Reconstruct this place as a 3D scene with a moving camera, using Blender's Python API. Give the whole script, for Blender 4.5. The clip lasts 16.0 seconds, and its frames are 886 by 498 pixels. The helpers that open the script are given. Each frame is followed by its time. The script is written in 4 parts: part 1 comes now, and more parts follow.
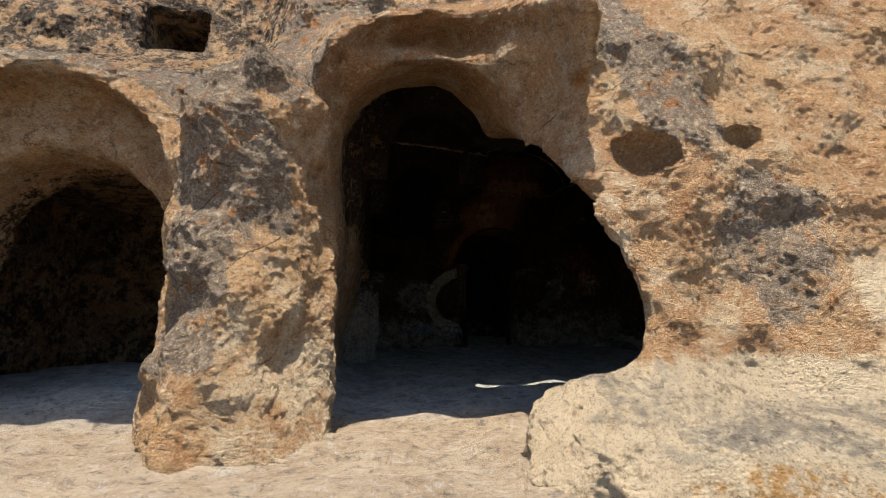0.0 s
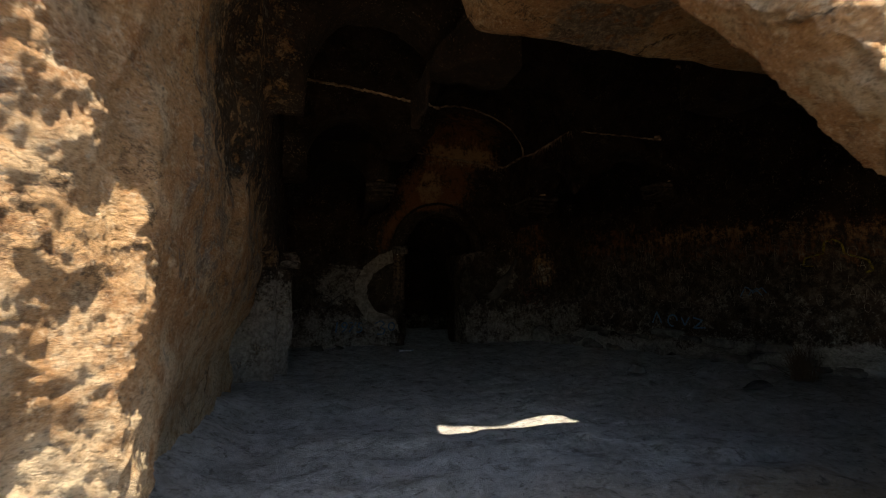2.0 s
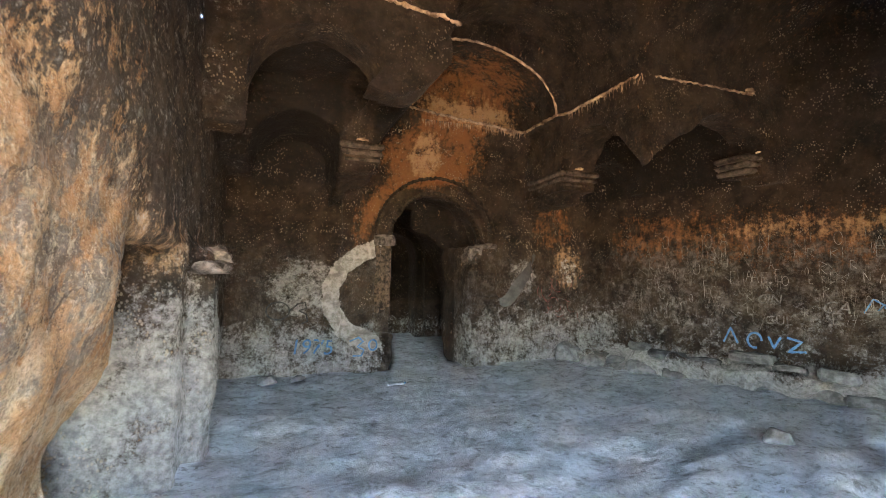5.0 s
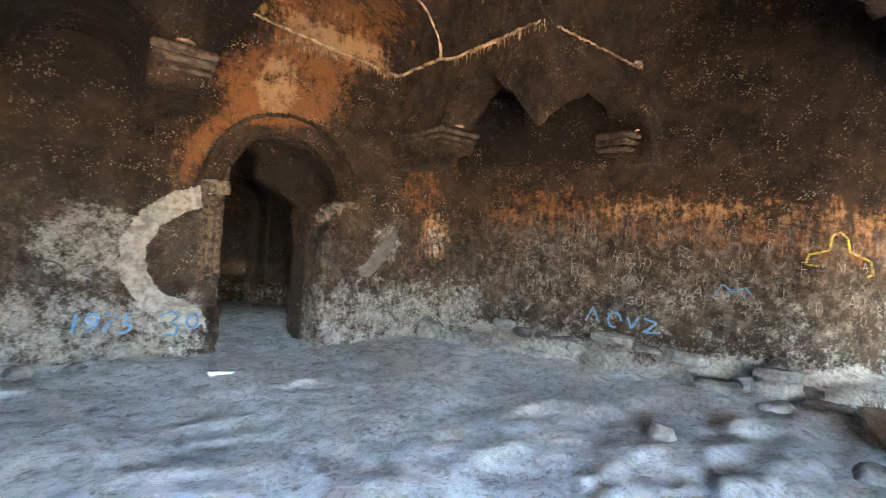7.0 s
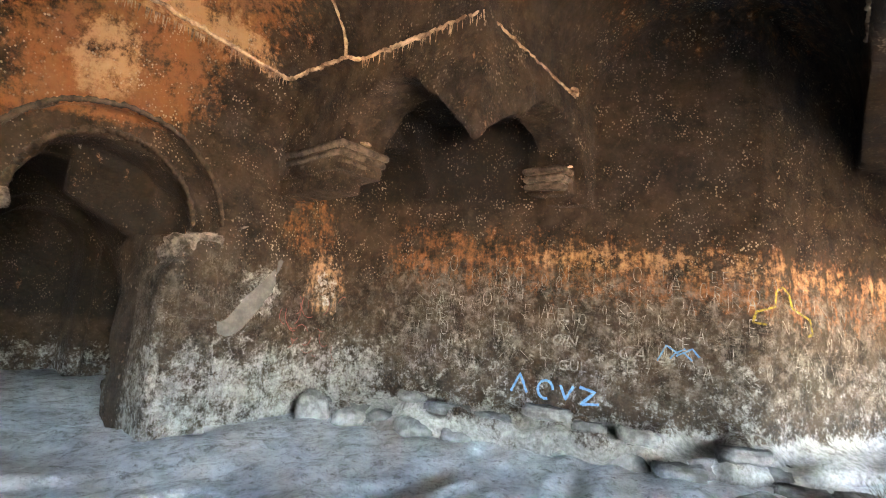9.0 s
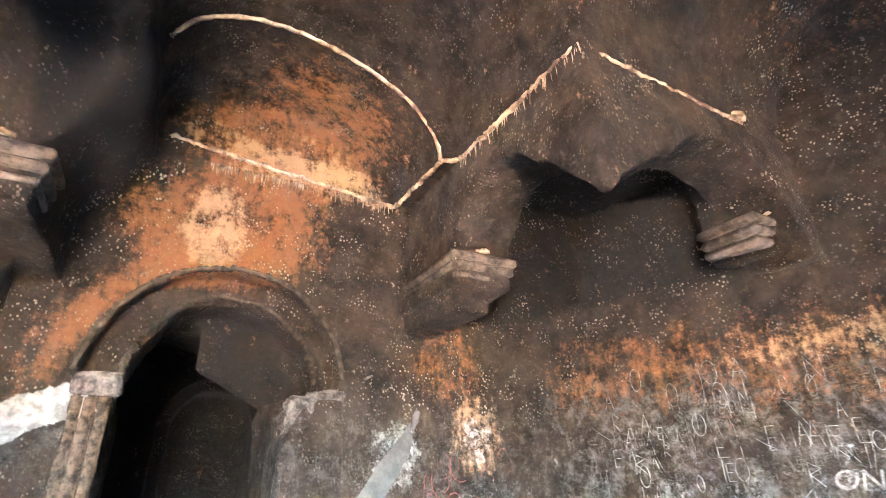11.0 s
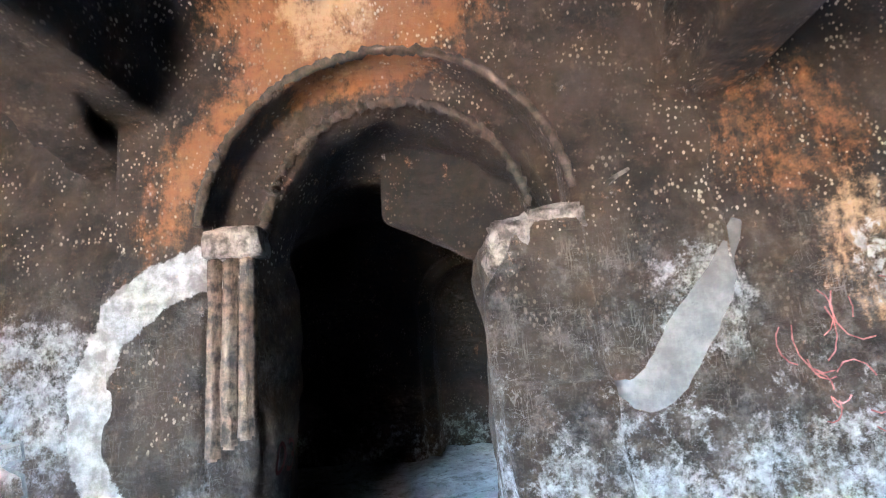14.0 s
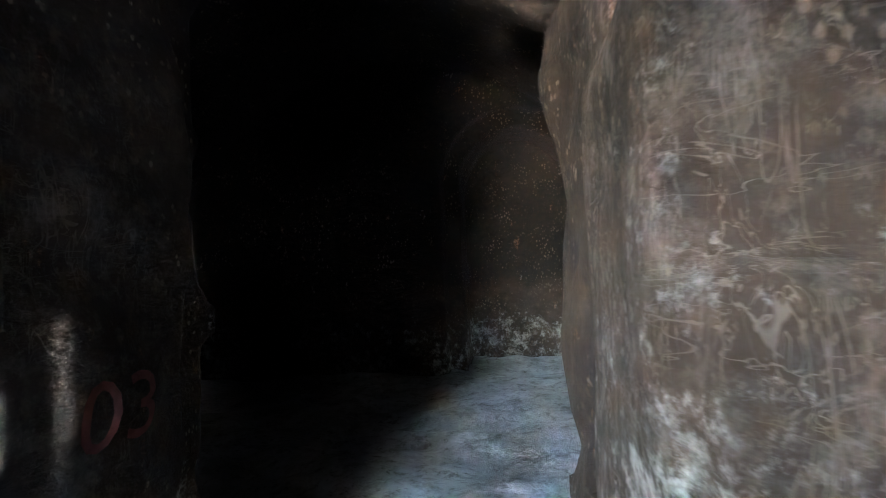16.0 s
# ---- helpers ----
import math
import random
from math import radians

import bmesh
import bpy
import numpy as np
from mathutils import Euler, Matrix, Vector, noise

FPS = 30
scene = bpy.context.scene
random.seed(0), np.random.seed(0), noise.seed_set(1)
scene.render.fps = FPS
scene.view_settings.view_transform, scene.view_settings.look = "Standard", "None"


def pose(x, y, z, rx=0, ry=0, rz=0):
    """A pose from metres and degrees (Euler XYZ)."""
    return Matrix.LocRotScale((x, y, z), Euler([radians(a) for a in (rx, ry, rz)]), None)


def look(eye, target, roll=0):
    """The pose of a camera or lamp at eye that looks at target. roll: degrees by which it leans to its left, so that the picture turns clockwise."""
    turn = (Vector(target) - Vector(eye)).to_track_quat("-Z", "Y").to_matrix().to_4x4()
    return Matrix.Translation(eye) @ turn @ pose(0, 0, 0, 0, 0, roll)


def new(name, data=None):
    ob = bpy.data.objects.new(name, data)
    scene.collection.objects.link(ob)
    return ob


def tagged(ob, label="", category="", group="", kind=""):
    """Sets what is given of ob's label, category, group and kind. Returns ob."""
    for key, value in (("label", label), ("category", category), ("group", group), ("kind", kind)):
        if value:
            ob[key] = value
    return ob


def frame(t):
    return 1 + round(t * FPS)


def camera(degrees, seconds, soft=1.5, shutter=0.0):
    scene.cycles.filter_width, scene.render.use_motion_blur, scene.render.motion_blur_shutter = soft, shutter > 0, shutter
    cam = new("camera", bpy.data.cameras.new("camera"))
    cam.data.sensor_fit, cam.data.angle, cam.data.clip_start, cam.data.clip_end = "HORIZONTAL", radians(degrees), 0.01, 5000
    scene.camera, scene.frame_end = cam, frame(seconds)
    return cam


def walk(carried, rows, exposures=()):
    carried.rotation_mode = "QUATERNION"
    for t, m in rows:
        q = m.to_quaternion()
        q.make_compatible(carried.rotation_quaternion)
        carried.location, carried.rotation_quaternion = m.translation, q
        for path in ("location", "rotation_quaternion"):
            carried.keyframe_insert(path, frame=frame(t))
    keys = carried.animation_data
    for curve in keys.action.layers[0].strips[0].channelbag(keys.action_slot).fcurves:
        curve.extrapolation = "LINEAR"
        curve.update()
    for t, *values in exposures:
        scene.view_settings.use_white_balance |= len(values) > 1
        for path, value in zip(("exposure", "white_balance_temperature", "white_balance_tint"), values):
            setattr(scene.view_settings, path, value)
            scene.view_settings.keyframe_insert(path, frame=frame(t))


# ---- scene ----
cam = camera(84.62, 16.0, soft=1.0, shutter=0.2)
PATH = [
    (0.0, (-2.465, -14.590, 1.074), (-1.992, -10.649, 1.573), -0.00),
    (0.5, (-2.430, -13.941, 1.120), (-1.888, -10.007, 1.604), -0.78),
    (1.0, (-2.374, -13.281, 1.197), (-1.636, -9.379, 1.674), -0.91),
    (1.5, (-2.420, -12.609, 1.239), (-1.419, -8.758, 1.648), -0.18),
    (2.0, (-2.369, -12.042, 1.273), (-1.293, -8.206, 1.638), 0.09),
    (2.5, (-2.138, -11.336, 1.340), (-1.079, -7.493, 1.666), 0.87),
    (3.0, (-2.164, -10.684, 1.414), (-1.026, -6.862, 1.726), 0.80),
    (3.5, (-2.185, -9.984, 1.589), (-0.990, -6.177, 1.880), 0.84),
    (3.7, (-2.201, -9.787, 1.637), (-0.976, -5.990, 1.925), 0.37),
    (5.8, (-2.101, -8.318, 1.620), (-0.580, -4.623, 1.789), 1.36),
    (6.0, (-2.061, -8.197, 1.620), (-0.475, -4.527, 1.731), 1.47),
    (6.5, (-1.842, -7.863, 1.651), (0.073, -4.351, 1.664), 2.41),
    (7.0, (-1.759, -7.552, 1.655), (0.685, -4.385, 1.668), 3.64),
    (7.5, (-1.714, -7.139, 1.620), (1.245, -4.448, 1.680), 4.46),
    (8.0, (-1.523, -6.742, 1.562), (1.644, -4.303, 1.725), 4.99),
    (8.2, (-1.401, -6.604, 1.546), (1.791, -4.205, 1.772), 5.27),
    (10.3, (0.032, -5.547, 1.538), (2.424, -2.609, 2.822), 2.00),
    (10.5, (0.116, -5.500, 1.557), (2.374, -2.498, 2.930), 1.12),
    (11.0, (0.352, -5.372, 1.607), (2.193, -2.209, 3.222), -2.04),
    (11.5, (0.652, -5.302, 1.592), (1.914, -1.993, 3.451), -4.76),
    (12.0, (0.918, -5.059, 1.565), (1.739, -1.654, 3.497), -6.25),
    (12.5, (1.087, -4.614, 1.525), (1.661, -1.077, 3.302), -5.68),
    (13.0, (1.201, -4.059, 1.486), (1.477, -0.383, 3.037), -5.54),
    (13.5, (1.322, -3.550, 1.531), (1.321, 0.268, 2.724), -5.02),
    (14.0, (1.419, -3.020, 1.514), (1.190, 0.879, 2.376), -5.05),
    (14.5, (1.449, -2.484, 1.440), (1.064, 1.452, 2.039), -4.40),
    (15.0, (1.490, -1.934, 1.366), (0.967, 2.022, 1.655), -4.42),
    (15.5, (1.439, -1.457, 1.360), (0.877, 2.499, 1.536), -3.76),
    (16.0, (1.242, -0.988, 1.363), (0.693, 2.973, 1.472), -2.69),
]
walk(cam, [(t, look(e, g, r)) for t, e, g, r in PATH],
     exposures=((0.0, 1.32, 6950, 10), (1.5, 1.6, 7200, 10), (2.2, 2.55, 8200, 10), (3.0, 5.05, 7900, 10), (3.7, 6.2, 7700, 10), (6.0, 7.6, 6900, 10), (7.0, 7.85, 6950, 10), (8.2, 8.15, 7200, 10), (10.5, 9.28, 6050, 10), (13.0, 9.85, 5000, 10), (15.0, 9.1, 5900, 10), (16.0, 9.35, 6050, 10)))

# ---- light ----
SUN_ELEV, SUN_AZ = 77.0, 182.0        # degrees; azimuth from +y towards +x, of the place where the sun stands
world = bpy.data.worlds.new("sky")
scene.world = world
world.use_nodes = True
wn = world.node_tree.nodes
sky = wn.new("ShaderNodeTexSky")
sky.sky_type = "NISHITA"
sky.sun_disc = False
sky.sun_elevation, sky.sun_rotation = radians(SUN_ELEV), radians(SUN_AZ)
wn["Background"].inputs["Strength"].default_value = 0.14
world.node_tree.links.new(sky.outputs[0], wn["Background"].inputs[0])
sun = new("sun", bpy.data.lights.new("sun", "SUN"))
sun.data.energy, sun.data.angle, sun.data.color = 5.0, radians(0.53), (1.0, 0.93, 0.82)
sun_dir = Vector((math.sin(radians(SUN_AZ)) * math.cos(radians(SUN_ELEV)),
                  math.cos(radians(SUN_AZ)) * math.cos(radians(SUN_ELEV)), math.sin(radians(SUN_ELEV))))
sun.matrix_world = look(sun_dir * 30, (0, 0, 0))

# ---- materials ----


class Net:
    """A node material, written as short calls."""

    def __init__(self, name):
        self.mat = bpy.data.materials.new(name)
        self.mat.use_nodes = True
        self.tree = self.mat.node_tree
        self.bsdf = self.tree.nodes["Principled BSDF"]
        self.geo = self.tree.nodes.new("ShaderNodeNewGeometry")

    def put(self, socket, v):
        if isinstance(v, bpy.types.NodeSocket):
            self.tree.links.new(v, socket)
        elif isinstance(v, tuple) and len(v) == 3 and socket.type == "RGBA":
            socket.default_value = (*v, 1)
        else:
            socket.default_value = v

    def pos(self, sx=1.0, sy=1.0, sz=1.0):
        n = self.tree.nodes.new("ShaderNodeVectorMath")
        n.operation = "MULTIPLY"
        self.put(n.inputs[0], self.geo.outputs["Position"])
        n.inputs[1].default_value = (sx, sy, sz)
        return n.outputs[0]

    def noise(self, scale, detail=6.0, rough=0.6, vec=None, distort=0.0):
        n = self.tree.nodes.new("ShaderNodeTexNoise")
        n.inputs["Scale"].default_value, n.inputs["Detail"].default_value = scale, detail
        n.inputs["Roughness"].default_value, n.inputs["Distortion"].default_value = rough, distort
        self.put(n.inputs["Vector"], vec or self.geo.outputs["Position"])
        return n.outputs["Fac"]

    def cells(self, scale, vec=None, feature="F1", rnd=1.0):
        n = self.tree.nodes.new("ShaderNodeTexVoronoi")
        n.feature = feature
        n.inputs["Scale"].default_value = scale
        n.inputs["Randomness"].default_value = rnd
        self.put(n.inputs["Vector"], vec or self.geo.outputs["Position"])
        return n.outputs["Distance"]

    def ramp(self, v, lo, hi, a=0.0, b=1.0):
        n = self.tree.nodes.new("ShaderNodeMapRange")
        n.interpolation_type = "SMOOTHSTEP"
        for k, x in enumerate((v, lo, hi, a, b)):
            self.put(n.inputs[k], x)
        return n.outputs[0]

    def math(self, op, a, b=0.0):
        n = self.tree.nodes.new("ShaderNodeMath")
        n.operation = op
        self.put(n.inputs[0], a)
        self.put(n.inputs[1], b)
        return n.outputs[0]

    def mix(self, f, a, b):
        n = self.tree.nodes.new("ShaderNodeMix")
        n.data_type = "RGBA"
        self.put(n.inputs[0], f)
        self.put(n.inputs[6], a)
        self.put(n.inputs[7], b)
        return n.outputs[2]

    def attr(self, name):
        n = self.tree.nodes.new("ShaderNodeAttribute")
        n.attribute_name = name
        return n.outputs["Fac"]

    def height(self):
        n = self.tree.nodes.new("ShaderNodeSeparateXYZ")
        self.put(n.inputs[0], self.geo.outputs["Position"])
        return n.outputs["Z"]

    def done(self, color, rough=0.9, bump=None, depth=0.02, strength=1.0, metal=0.0, spec=0.25):
        self.put(self.bsdf.inputs["Base Color"], color)
        self.put(self.bsdf.inputs["Roughness"], rough)
        self.put(self.bsdf.inputs["Metallic"], metal)
        self.put(self.bsdf.inputs["Specular IOR Level"], spec)
        if bump is not None:
            n = self.tree.nodes.new("ShaderNodeBump")
            n.inputs["Distance"].default_value, n.inputs["Strength"].default_value = depth, strength
            self.put(n.inputs["Height"], bump)
            self.put(self.bsdf.inputs["Normal"], n.outputs[0])
        return self.mat


def rock_material():
    """Tuff: bare and lichened outside, sooted and scraped inside, by the stains and painted light and shade each wall
    carries.
    """
    n = Net("carved_tuff_rock")
    big, mid, fine = n.noise(0.55, 5), n.noise(2.6, 7, 0.65), n.noise(15, 6, 0.7)
    grit = n.noise(48, 4, 0.7)
    ledges = n.noise(3.6, 10, 0.78, n.pos(1.0, 1.0, 2.6), 0.8)
    rag = n.math("SUBTRACT", n.noise(3.9, 8, 0.72), 0.5)
    ragged = n.math("ADD", n.math("MULTIPLY", rag, 1.5), n.math("MULTIPLY", n.math("SUBTRACT", n.noise(13, 9, 0.78), 0.5), 1.5))
    combed = n.math("ADD", ragged, n.math("SUBTRACT", n.noise(4.5, 6, 0.65, n.pos(2.2, 2.2, 0.5)), 0.5))
    # bare rock
    base = n.mix(n.ramp(big, 0.35, 0.65), (0.47, 0.25, 0.115), (0.62, 0.39, 0.20))
    base = n.mix(n.ramp(mid, 0.48, 0.66), base, (0.62, 0.48, 0.32))
    base = n.mix(n.math("MULTIPLY", n.ramp(n.noise(4.5, 8, 0.7), 0.52, 0.66), 0.85), base, (0.36, 0.16, 0.06))
    base = n.mix(n.math("MULTIPLY", n.ramp(ledges, 0.47, 0.36), 0.55), base, (0.22, 0.13, 0.07))
    chalk_and_bounce = n.ramp(n.math("ADD", n.attr("chalk_and_bounce"), n.math("MULTIPLY", rag, 1.2)), 0.35, 0.65)
    base = n.mix(chalk_and_bounce, base, n.mix(mid, (0.68, 0.53, 0.35), (0.82, 0.70, 0.52)))
    lichen = n.ramp(n.math("ADD", n.math("MULTIPLY", n.attr("lichen"), 1.15), n.math("MULTIPLY", rag, 3.6)), 0.4, 0.8)
    base = n.mix(n.math("MULTIPLY", lichen, 0.85), base, n.mix(n.ramp(fine, 0.3, 0.7), (0.05, 0.047, 0.045), (0.30, 0.275, 0.24)))
    rust = n.ramp(n.math("ADD", n.math("MULTIPLY", n.attr("lichen"), 0.1), n.noise(5.2, 8, 0.75)), 0.62, 0.70)
    base = n.mix(n.math("MULTIPLY", rust, 0.75), base, (0.40, 0.15, 0.03))
    ochre = n.ramp(n.math("ADD", n.attr("ochre"), n.math("MULTIPLY", ragged, 1.4)), 0.45, 0.75)
    base = n.mix(n.math("MULTIPLY", ochre, 0.85), base, (0.46, 0.22, 0.03))
    pocks = n.ramp(n.noise(8.5, 10, 0.8), 0.47, 0.38)
    base = n.mix(n.math("MULTIPLY", pocks, 0.6), base, (0.17, 0.10, 0.055))
    base = n.mix(n.math("MULTIPLY", n.ramp(n.noise(11, 9, 0.8), 0.53, 0.62), 0.75), base, (0.74, 0.60, 0.43))
    base = n.mix(n.math("MULTIPLY", n.ramp(n.noise(21, 9, 0.82), 0.44, 0.37), 0.45), base, (0.15, 0.095, 0.055))
    dots = n.math("MULTIPLY", n.ramp(n.cells(26), 0.28, 0.16), n.ramp(n.noise(1.4, 4), 0.5, 0.62))
    base = n.mix(n.math("MULTIPLY", dots, 0.7), base, (0.12, 0.10, 0.085))
    grain = n.noise(38, 10, 0.85, n.pos(1, 1, 1.5))
    base = n.mix(n.math("MULTIPLY", n.ramp(grain, 0.48, 0.40), 0.7), base, (0.15, 0.09, 0.05))
    base = n.mix(n.math("MULTIPLY", n.ramp(grain, 0.52, 0.60), 0.6), base, (0.80, 0.62, 0.42))
    base = n.mix(n.math("MULTIPLY", n.ramp(n.noise(95, 6, 0.8), 0.47, 0.38), 0.5), base, (0.17, 0.11, 0.07))
    bent = n.tree.nodes.new("ShaderNodeVectorMath")
    bent.operation = "ADD"
    n.put(bent.inputs[0], n.pos(1, 1, 1.5))
    n.put(bent.inputs[1], n.math("MULTIPLY", rag, 0.9))
    crack = n.math("MULTIPLY", n.ramp(n.cells(1.25, bent.outputs[0], "DISTANCE_TO_EDGE"), 0.014, 0.002), n.ramp(n.noise(1.1, 3), 0.45, 0.6))
    base = n.mix(n.math("MULTIPLY", crack, 0.85), base, (0.05, 0.033, 0.022))
    # soot, deepened by shade painted in through the thick mask
    soot = n.ramp(n.math("ADD", n.attr("soot"), n.math("MULTIPLY", ragged, 0.9)), 0.36, 0.6)
    black = n.mix(n.ramp(mid, 0.3, 0.7), (0.011, 0.007, 0.0045), (0.062, 0.039, 0.024))
    black = n.mix(n.math("MULTIPLY", n.ramp(n.noise(9, 8, 0.75), 0.5, 0.7), 0.4), black, (0.15, 0.096, 0.06))
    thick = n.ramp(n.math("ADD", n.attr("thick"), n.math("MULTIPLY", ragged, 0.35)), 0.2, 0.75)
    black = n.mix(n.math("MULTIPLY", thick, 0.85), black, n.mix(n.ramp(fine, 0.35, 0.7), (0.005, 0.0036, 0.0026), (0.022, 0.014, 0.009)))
    warm = n.ramp(n.math("ADD", n.attr("warm"), n.math("MULTIPLY", combed, 1.2)), 0.28, 1.0)
    black = n.mix(warm, black, n.mix(fine, (0.20, 0.075, 0.025), (0.34, 0.16, 0.065)))
    bright = n.ramp(n.math("ADD", n.attr("bright"), n.math("MULTIPLY", combed, 1.2)), 0.36, 1.0)
    black = n.mix(bright, black, n.mix(mid, (0.40, 0.21, 0.09), (0.60, 0.39, 0.22)))
    pale = n.ramp(n.math("ADD", n.attr("pale"), n.math("MULTIPLY", n.math("ADD", ragged, n.math("SUBTRACT", n.noise(34, 8, 0.8), 0.5)), 1.15)), 0.3, 0.8)
    black = n.mix(pale, black, n.mix(n.ramp(fine, 0.3, 0.7), (0.20, 0.19, 0.18), (0.50, 0.475, 0.44)))
    white = n.ramp(n.math("ADD", n.attr("white"), n.math("MULTIPLY", ragged, 0.75)), 0.46, 0.62)
    black = n.mix(white, black, n.mix(n.ramp(n.noise(8, 8, 0.7), 0.38, 0.62), (0.27, 0.24, 0.21), (0.58, 0.54, 0.49)))
    chips = n.ramp(n.math("ADD", n.cells(12.0), n.math("MULTIPLY", n.math("ADD", ragged, n.noise(40, 4, 0.7)), 0.34)), 0.3, 0.22)
    small = n.ramp(n.math("ADD", n.cells(30.0, n.pos(1, 1, 0.75)), n.math("MULTIPLY", ragged, 0.6)), 0.3, 0.16)
    spread = n.ramp(n.noise(1.5, 6, 0.65), 0.36, 0.6)
    chip = n.math("MAXIMUM", n.math("MULTIPLY", chips, n.math("MULTIPLY", n.ramp(n.attr("scratched"), 0.0, 0.3, 1.0, 0.0), n.ramp(n.noise(3.3, 5), 0.5, 0.58))), n.math("MULTIPLY", small, n.math("MULTIPLY", n.ramp(n.attr("scratched"), 0.1, 0.6, 1.0, 0.25), n.ramp(n.noise(4.1, 5), 0.44, 0.58))))
    chip = n.math("MULTIPLY", chip, n.math("MULTIPLY", spread, n.attr("chipped")))
    black = n.mix(n.math("MULTIPLY", chip, 0.65), black, n.mix(mid, (0.46, 0.31, 0.17), (0.74, 0.64, 0.52)))
    lines = []
    for k, (sx, sz, scale) in enumerate(((2.6, 0.35, 5.0), (3.0, 0.9, 6.0), (0.6, 2.4, 5.0))):
        w = n.math("ABSOLUTE", n.math("SUBTRACT", n.noise(scale, 3, 0.55, n.pos(sx, sx, sz), 0.6 + 0.5 * k), 0.5))
        lines.append(n.ramp(w, 0.012, 0.003))
    scratch = n.math("MAXIMUM", n.math("MAXIMUM", lines[0], lines[1]), lines[2])
    worn = n.math("MULTIPLY", n.math("MULTIPLY", scratch, n.attr("scratched")), n.ramp(n.noise(2.4, 6, 0.7), 0.42, 0.66))
    black = n.mix(n.math("MULTIPLY", worn, 0.5), black, (0.42, 0.37, 0.31))
    dusty = n.math("MULTIPLY", n.attr("scratched"), n.ramp(n.noise(6, 9, 0.78), 0.46, 0.68))
    black = n.mix(n.math("MULTIPLY", dusty, 0.6), black, (0.27, 0.235, 0.20))
    base = n.mix(soot, base, black)
    pits = n.ramp(n.cells(9.0, None, "SMOOTH_F1"), 0.05, 0.5)
    bump = n.math("ADD", n.math("ADD", mid, n.math("MULTIPLY", ledges, 1.0)), n.math("ADD", n.math("MULTIPLY", fine, 0.55), n.math("MULTIPLY", grit, 0.22)))
    bump = n.math("SUBTRACT", n.math("ADD", bump, n.math("MULTIPLY", pits, 0.35)), n.math("MULTIPLY", crack, 0.6))
    bump = n.math("ADD", bump, n.math("MULTIPLY", n.noise(8.5, 10, 0.8), 1.5))
    scabs = n.math("ADD", n.math("MULTIPLY", n.ramp(n.noise(24, 8, 0.75, n.pos(1, 1, 1.6)), 0.42, 0.55), 0.55), n.math("MULTIPLY", n.noise(60, 6, 0.8), 0.5))
    bump = n.math("ADD", bump, n.math("MULTIPLY", scabs, n.ramp(soot, 0.0, 1.0, 1.0, 0.2)))
    bump = n.math("ADD", n.math("MULTIPLY", bump, n.ramp(soot, 0.0, 1.0, 1.0, 0.5)), n.math("MULTIPLY", n.math("ADD", grain, n.noise(95, 6, 0.8)), n.ramp(soot, 0.0, 1.0, 0.9, 0.1)))
    return n.done(base, n.ramp(fine, 0.2, 0.8, 0.78, 0.97), bump, 0.16, 1.0)


def plain_material(name, a, b, scale=6.0, rough=0.9, depth=0.01, spec=0.25):
    n = Net(name)
    mid, fine = n.noise(scale, 7, 0.65), n.noise(scale * 6, 5, 0.7)
    base = n.mix(n.ramp(mid, 0.35, 0.65), a, b)
    base = n.mix(n.math("MULTIPLY", n.ramp(fine, 0.55, 0.75), 0.5), base, tuple(v * 0.45 for v in a))
    return n.done(base, rough, n.math("ADD", mid, n.math("MULTIPLY", fine, 0.5)), depth, 1.0, spec=spec)


def floor_material():
    n = Net("dusty_trodden_rock_floor")
    big, mid, fine = n.noise(0.6, 5), n.noise(2.4, 9, 0.72, None, 0.3), n.noise(26, 6, 0.75)
    streak = n.noise(4.5, 9, 0.74, n.pos(0.8, 1.25, 1), 0.6)
    base = n.mix(n.ramp(mid, 0.36, 0.64), (0.40, 0.405, 0.41), (0.66, 0.675, 0.69))
    base = n.mix(n.math("MULTIPLY", n.ramp(streak, 0.5, 0.36), 0.6), base, (0.19, 0.18, 0.17))
    base = n.mix(n.math("MULTIPLY", n.ramp(big, 0.5, 0.62), 0.3), base, (0.42, 0.37, 0.31))
    bare = n.mix(n.ramp(mid, 0.3, 0.7), (0.47, 0.34, 0.22), (0.66, 0.53, 0.38))
    bare = n.mix(n.math("MULTIPLY", n.ramp(streak, 0.45, 0.36), 0.5), bare, (0.30, 0.20, 0.12))
    base = n.mix(n.attr("outside"), base, bare)
    grain = n.noise(17, 9, 0.8)
    # grazing light and shade on small ridges, painted as light and dark streaks
    ridge_shading = n.noise(8.5, 10, 0.82, n.pos(0.9, 1.1, 1), 0.5)
    base = n.mix(n.math("MULTIPLY", n.ramp(ridge_shading, 0.48, 0.38), 0.75), base, (0.13, 0.12, 0.11))
    base = n.mix(n.math("MULTIPLY", n.ramp(ridge_shading, 0.53, 0.63), 0.5), base, (0.75, 0.76, 0.77))
    base = n.mix(n.math("MULTIPLY", n.ramp(grain, 0.46, 0.37), 0.5), base, (0.16, 0.14, 0.12))
    base = n.mix(n.math("MULTIPLY", n.ramp(grain, 0.55, 0.64), 0.4), base, (0.78, 0.73, 0.66))
    base = n.mix(n.math("MULTIPLY", n.ramp(n.cells(31), 0.22, 0.12), n.ramp(n.noise(3, 5), 0.5, 0.65)), base, (0.72, 0.70, 0.66))
    bump = n.math("ADD", n.math("MULTIPLY", mid, 1.2), n.math("ADD", n.math("MULTIPLY", n.math("ADD", fine, grain), 0.6), n.math("ADD", n.math("MULTIPLY", streak, 1.1), n.math("MULTIPLY", ridge_shading, 0.9))))
    return n.done(base, 0.93, bump, 0.13, 1.0)


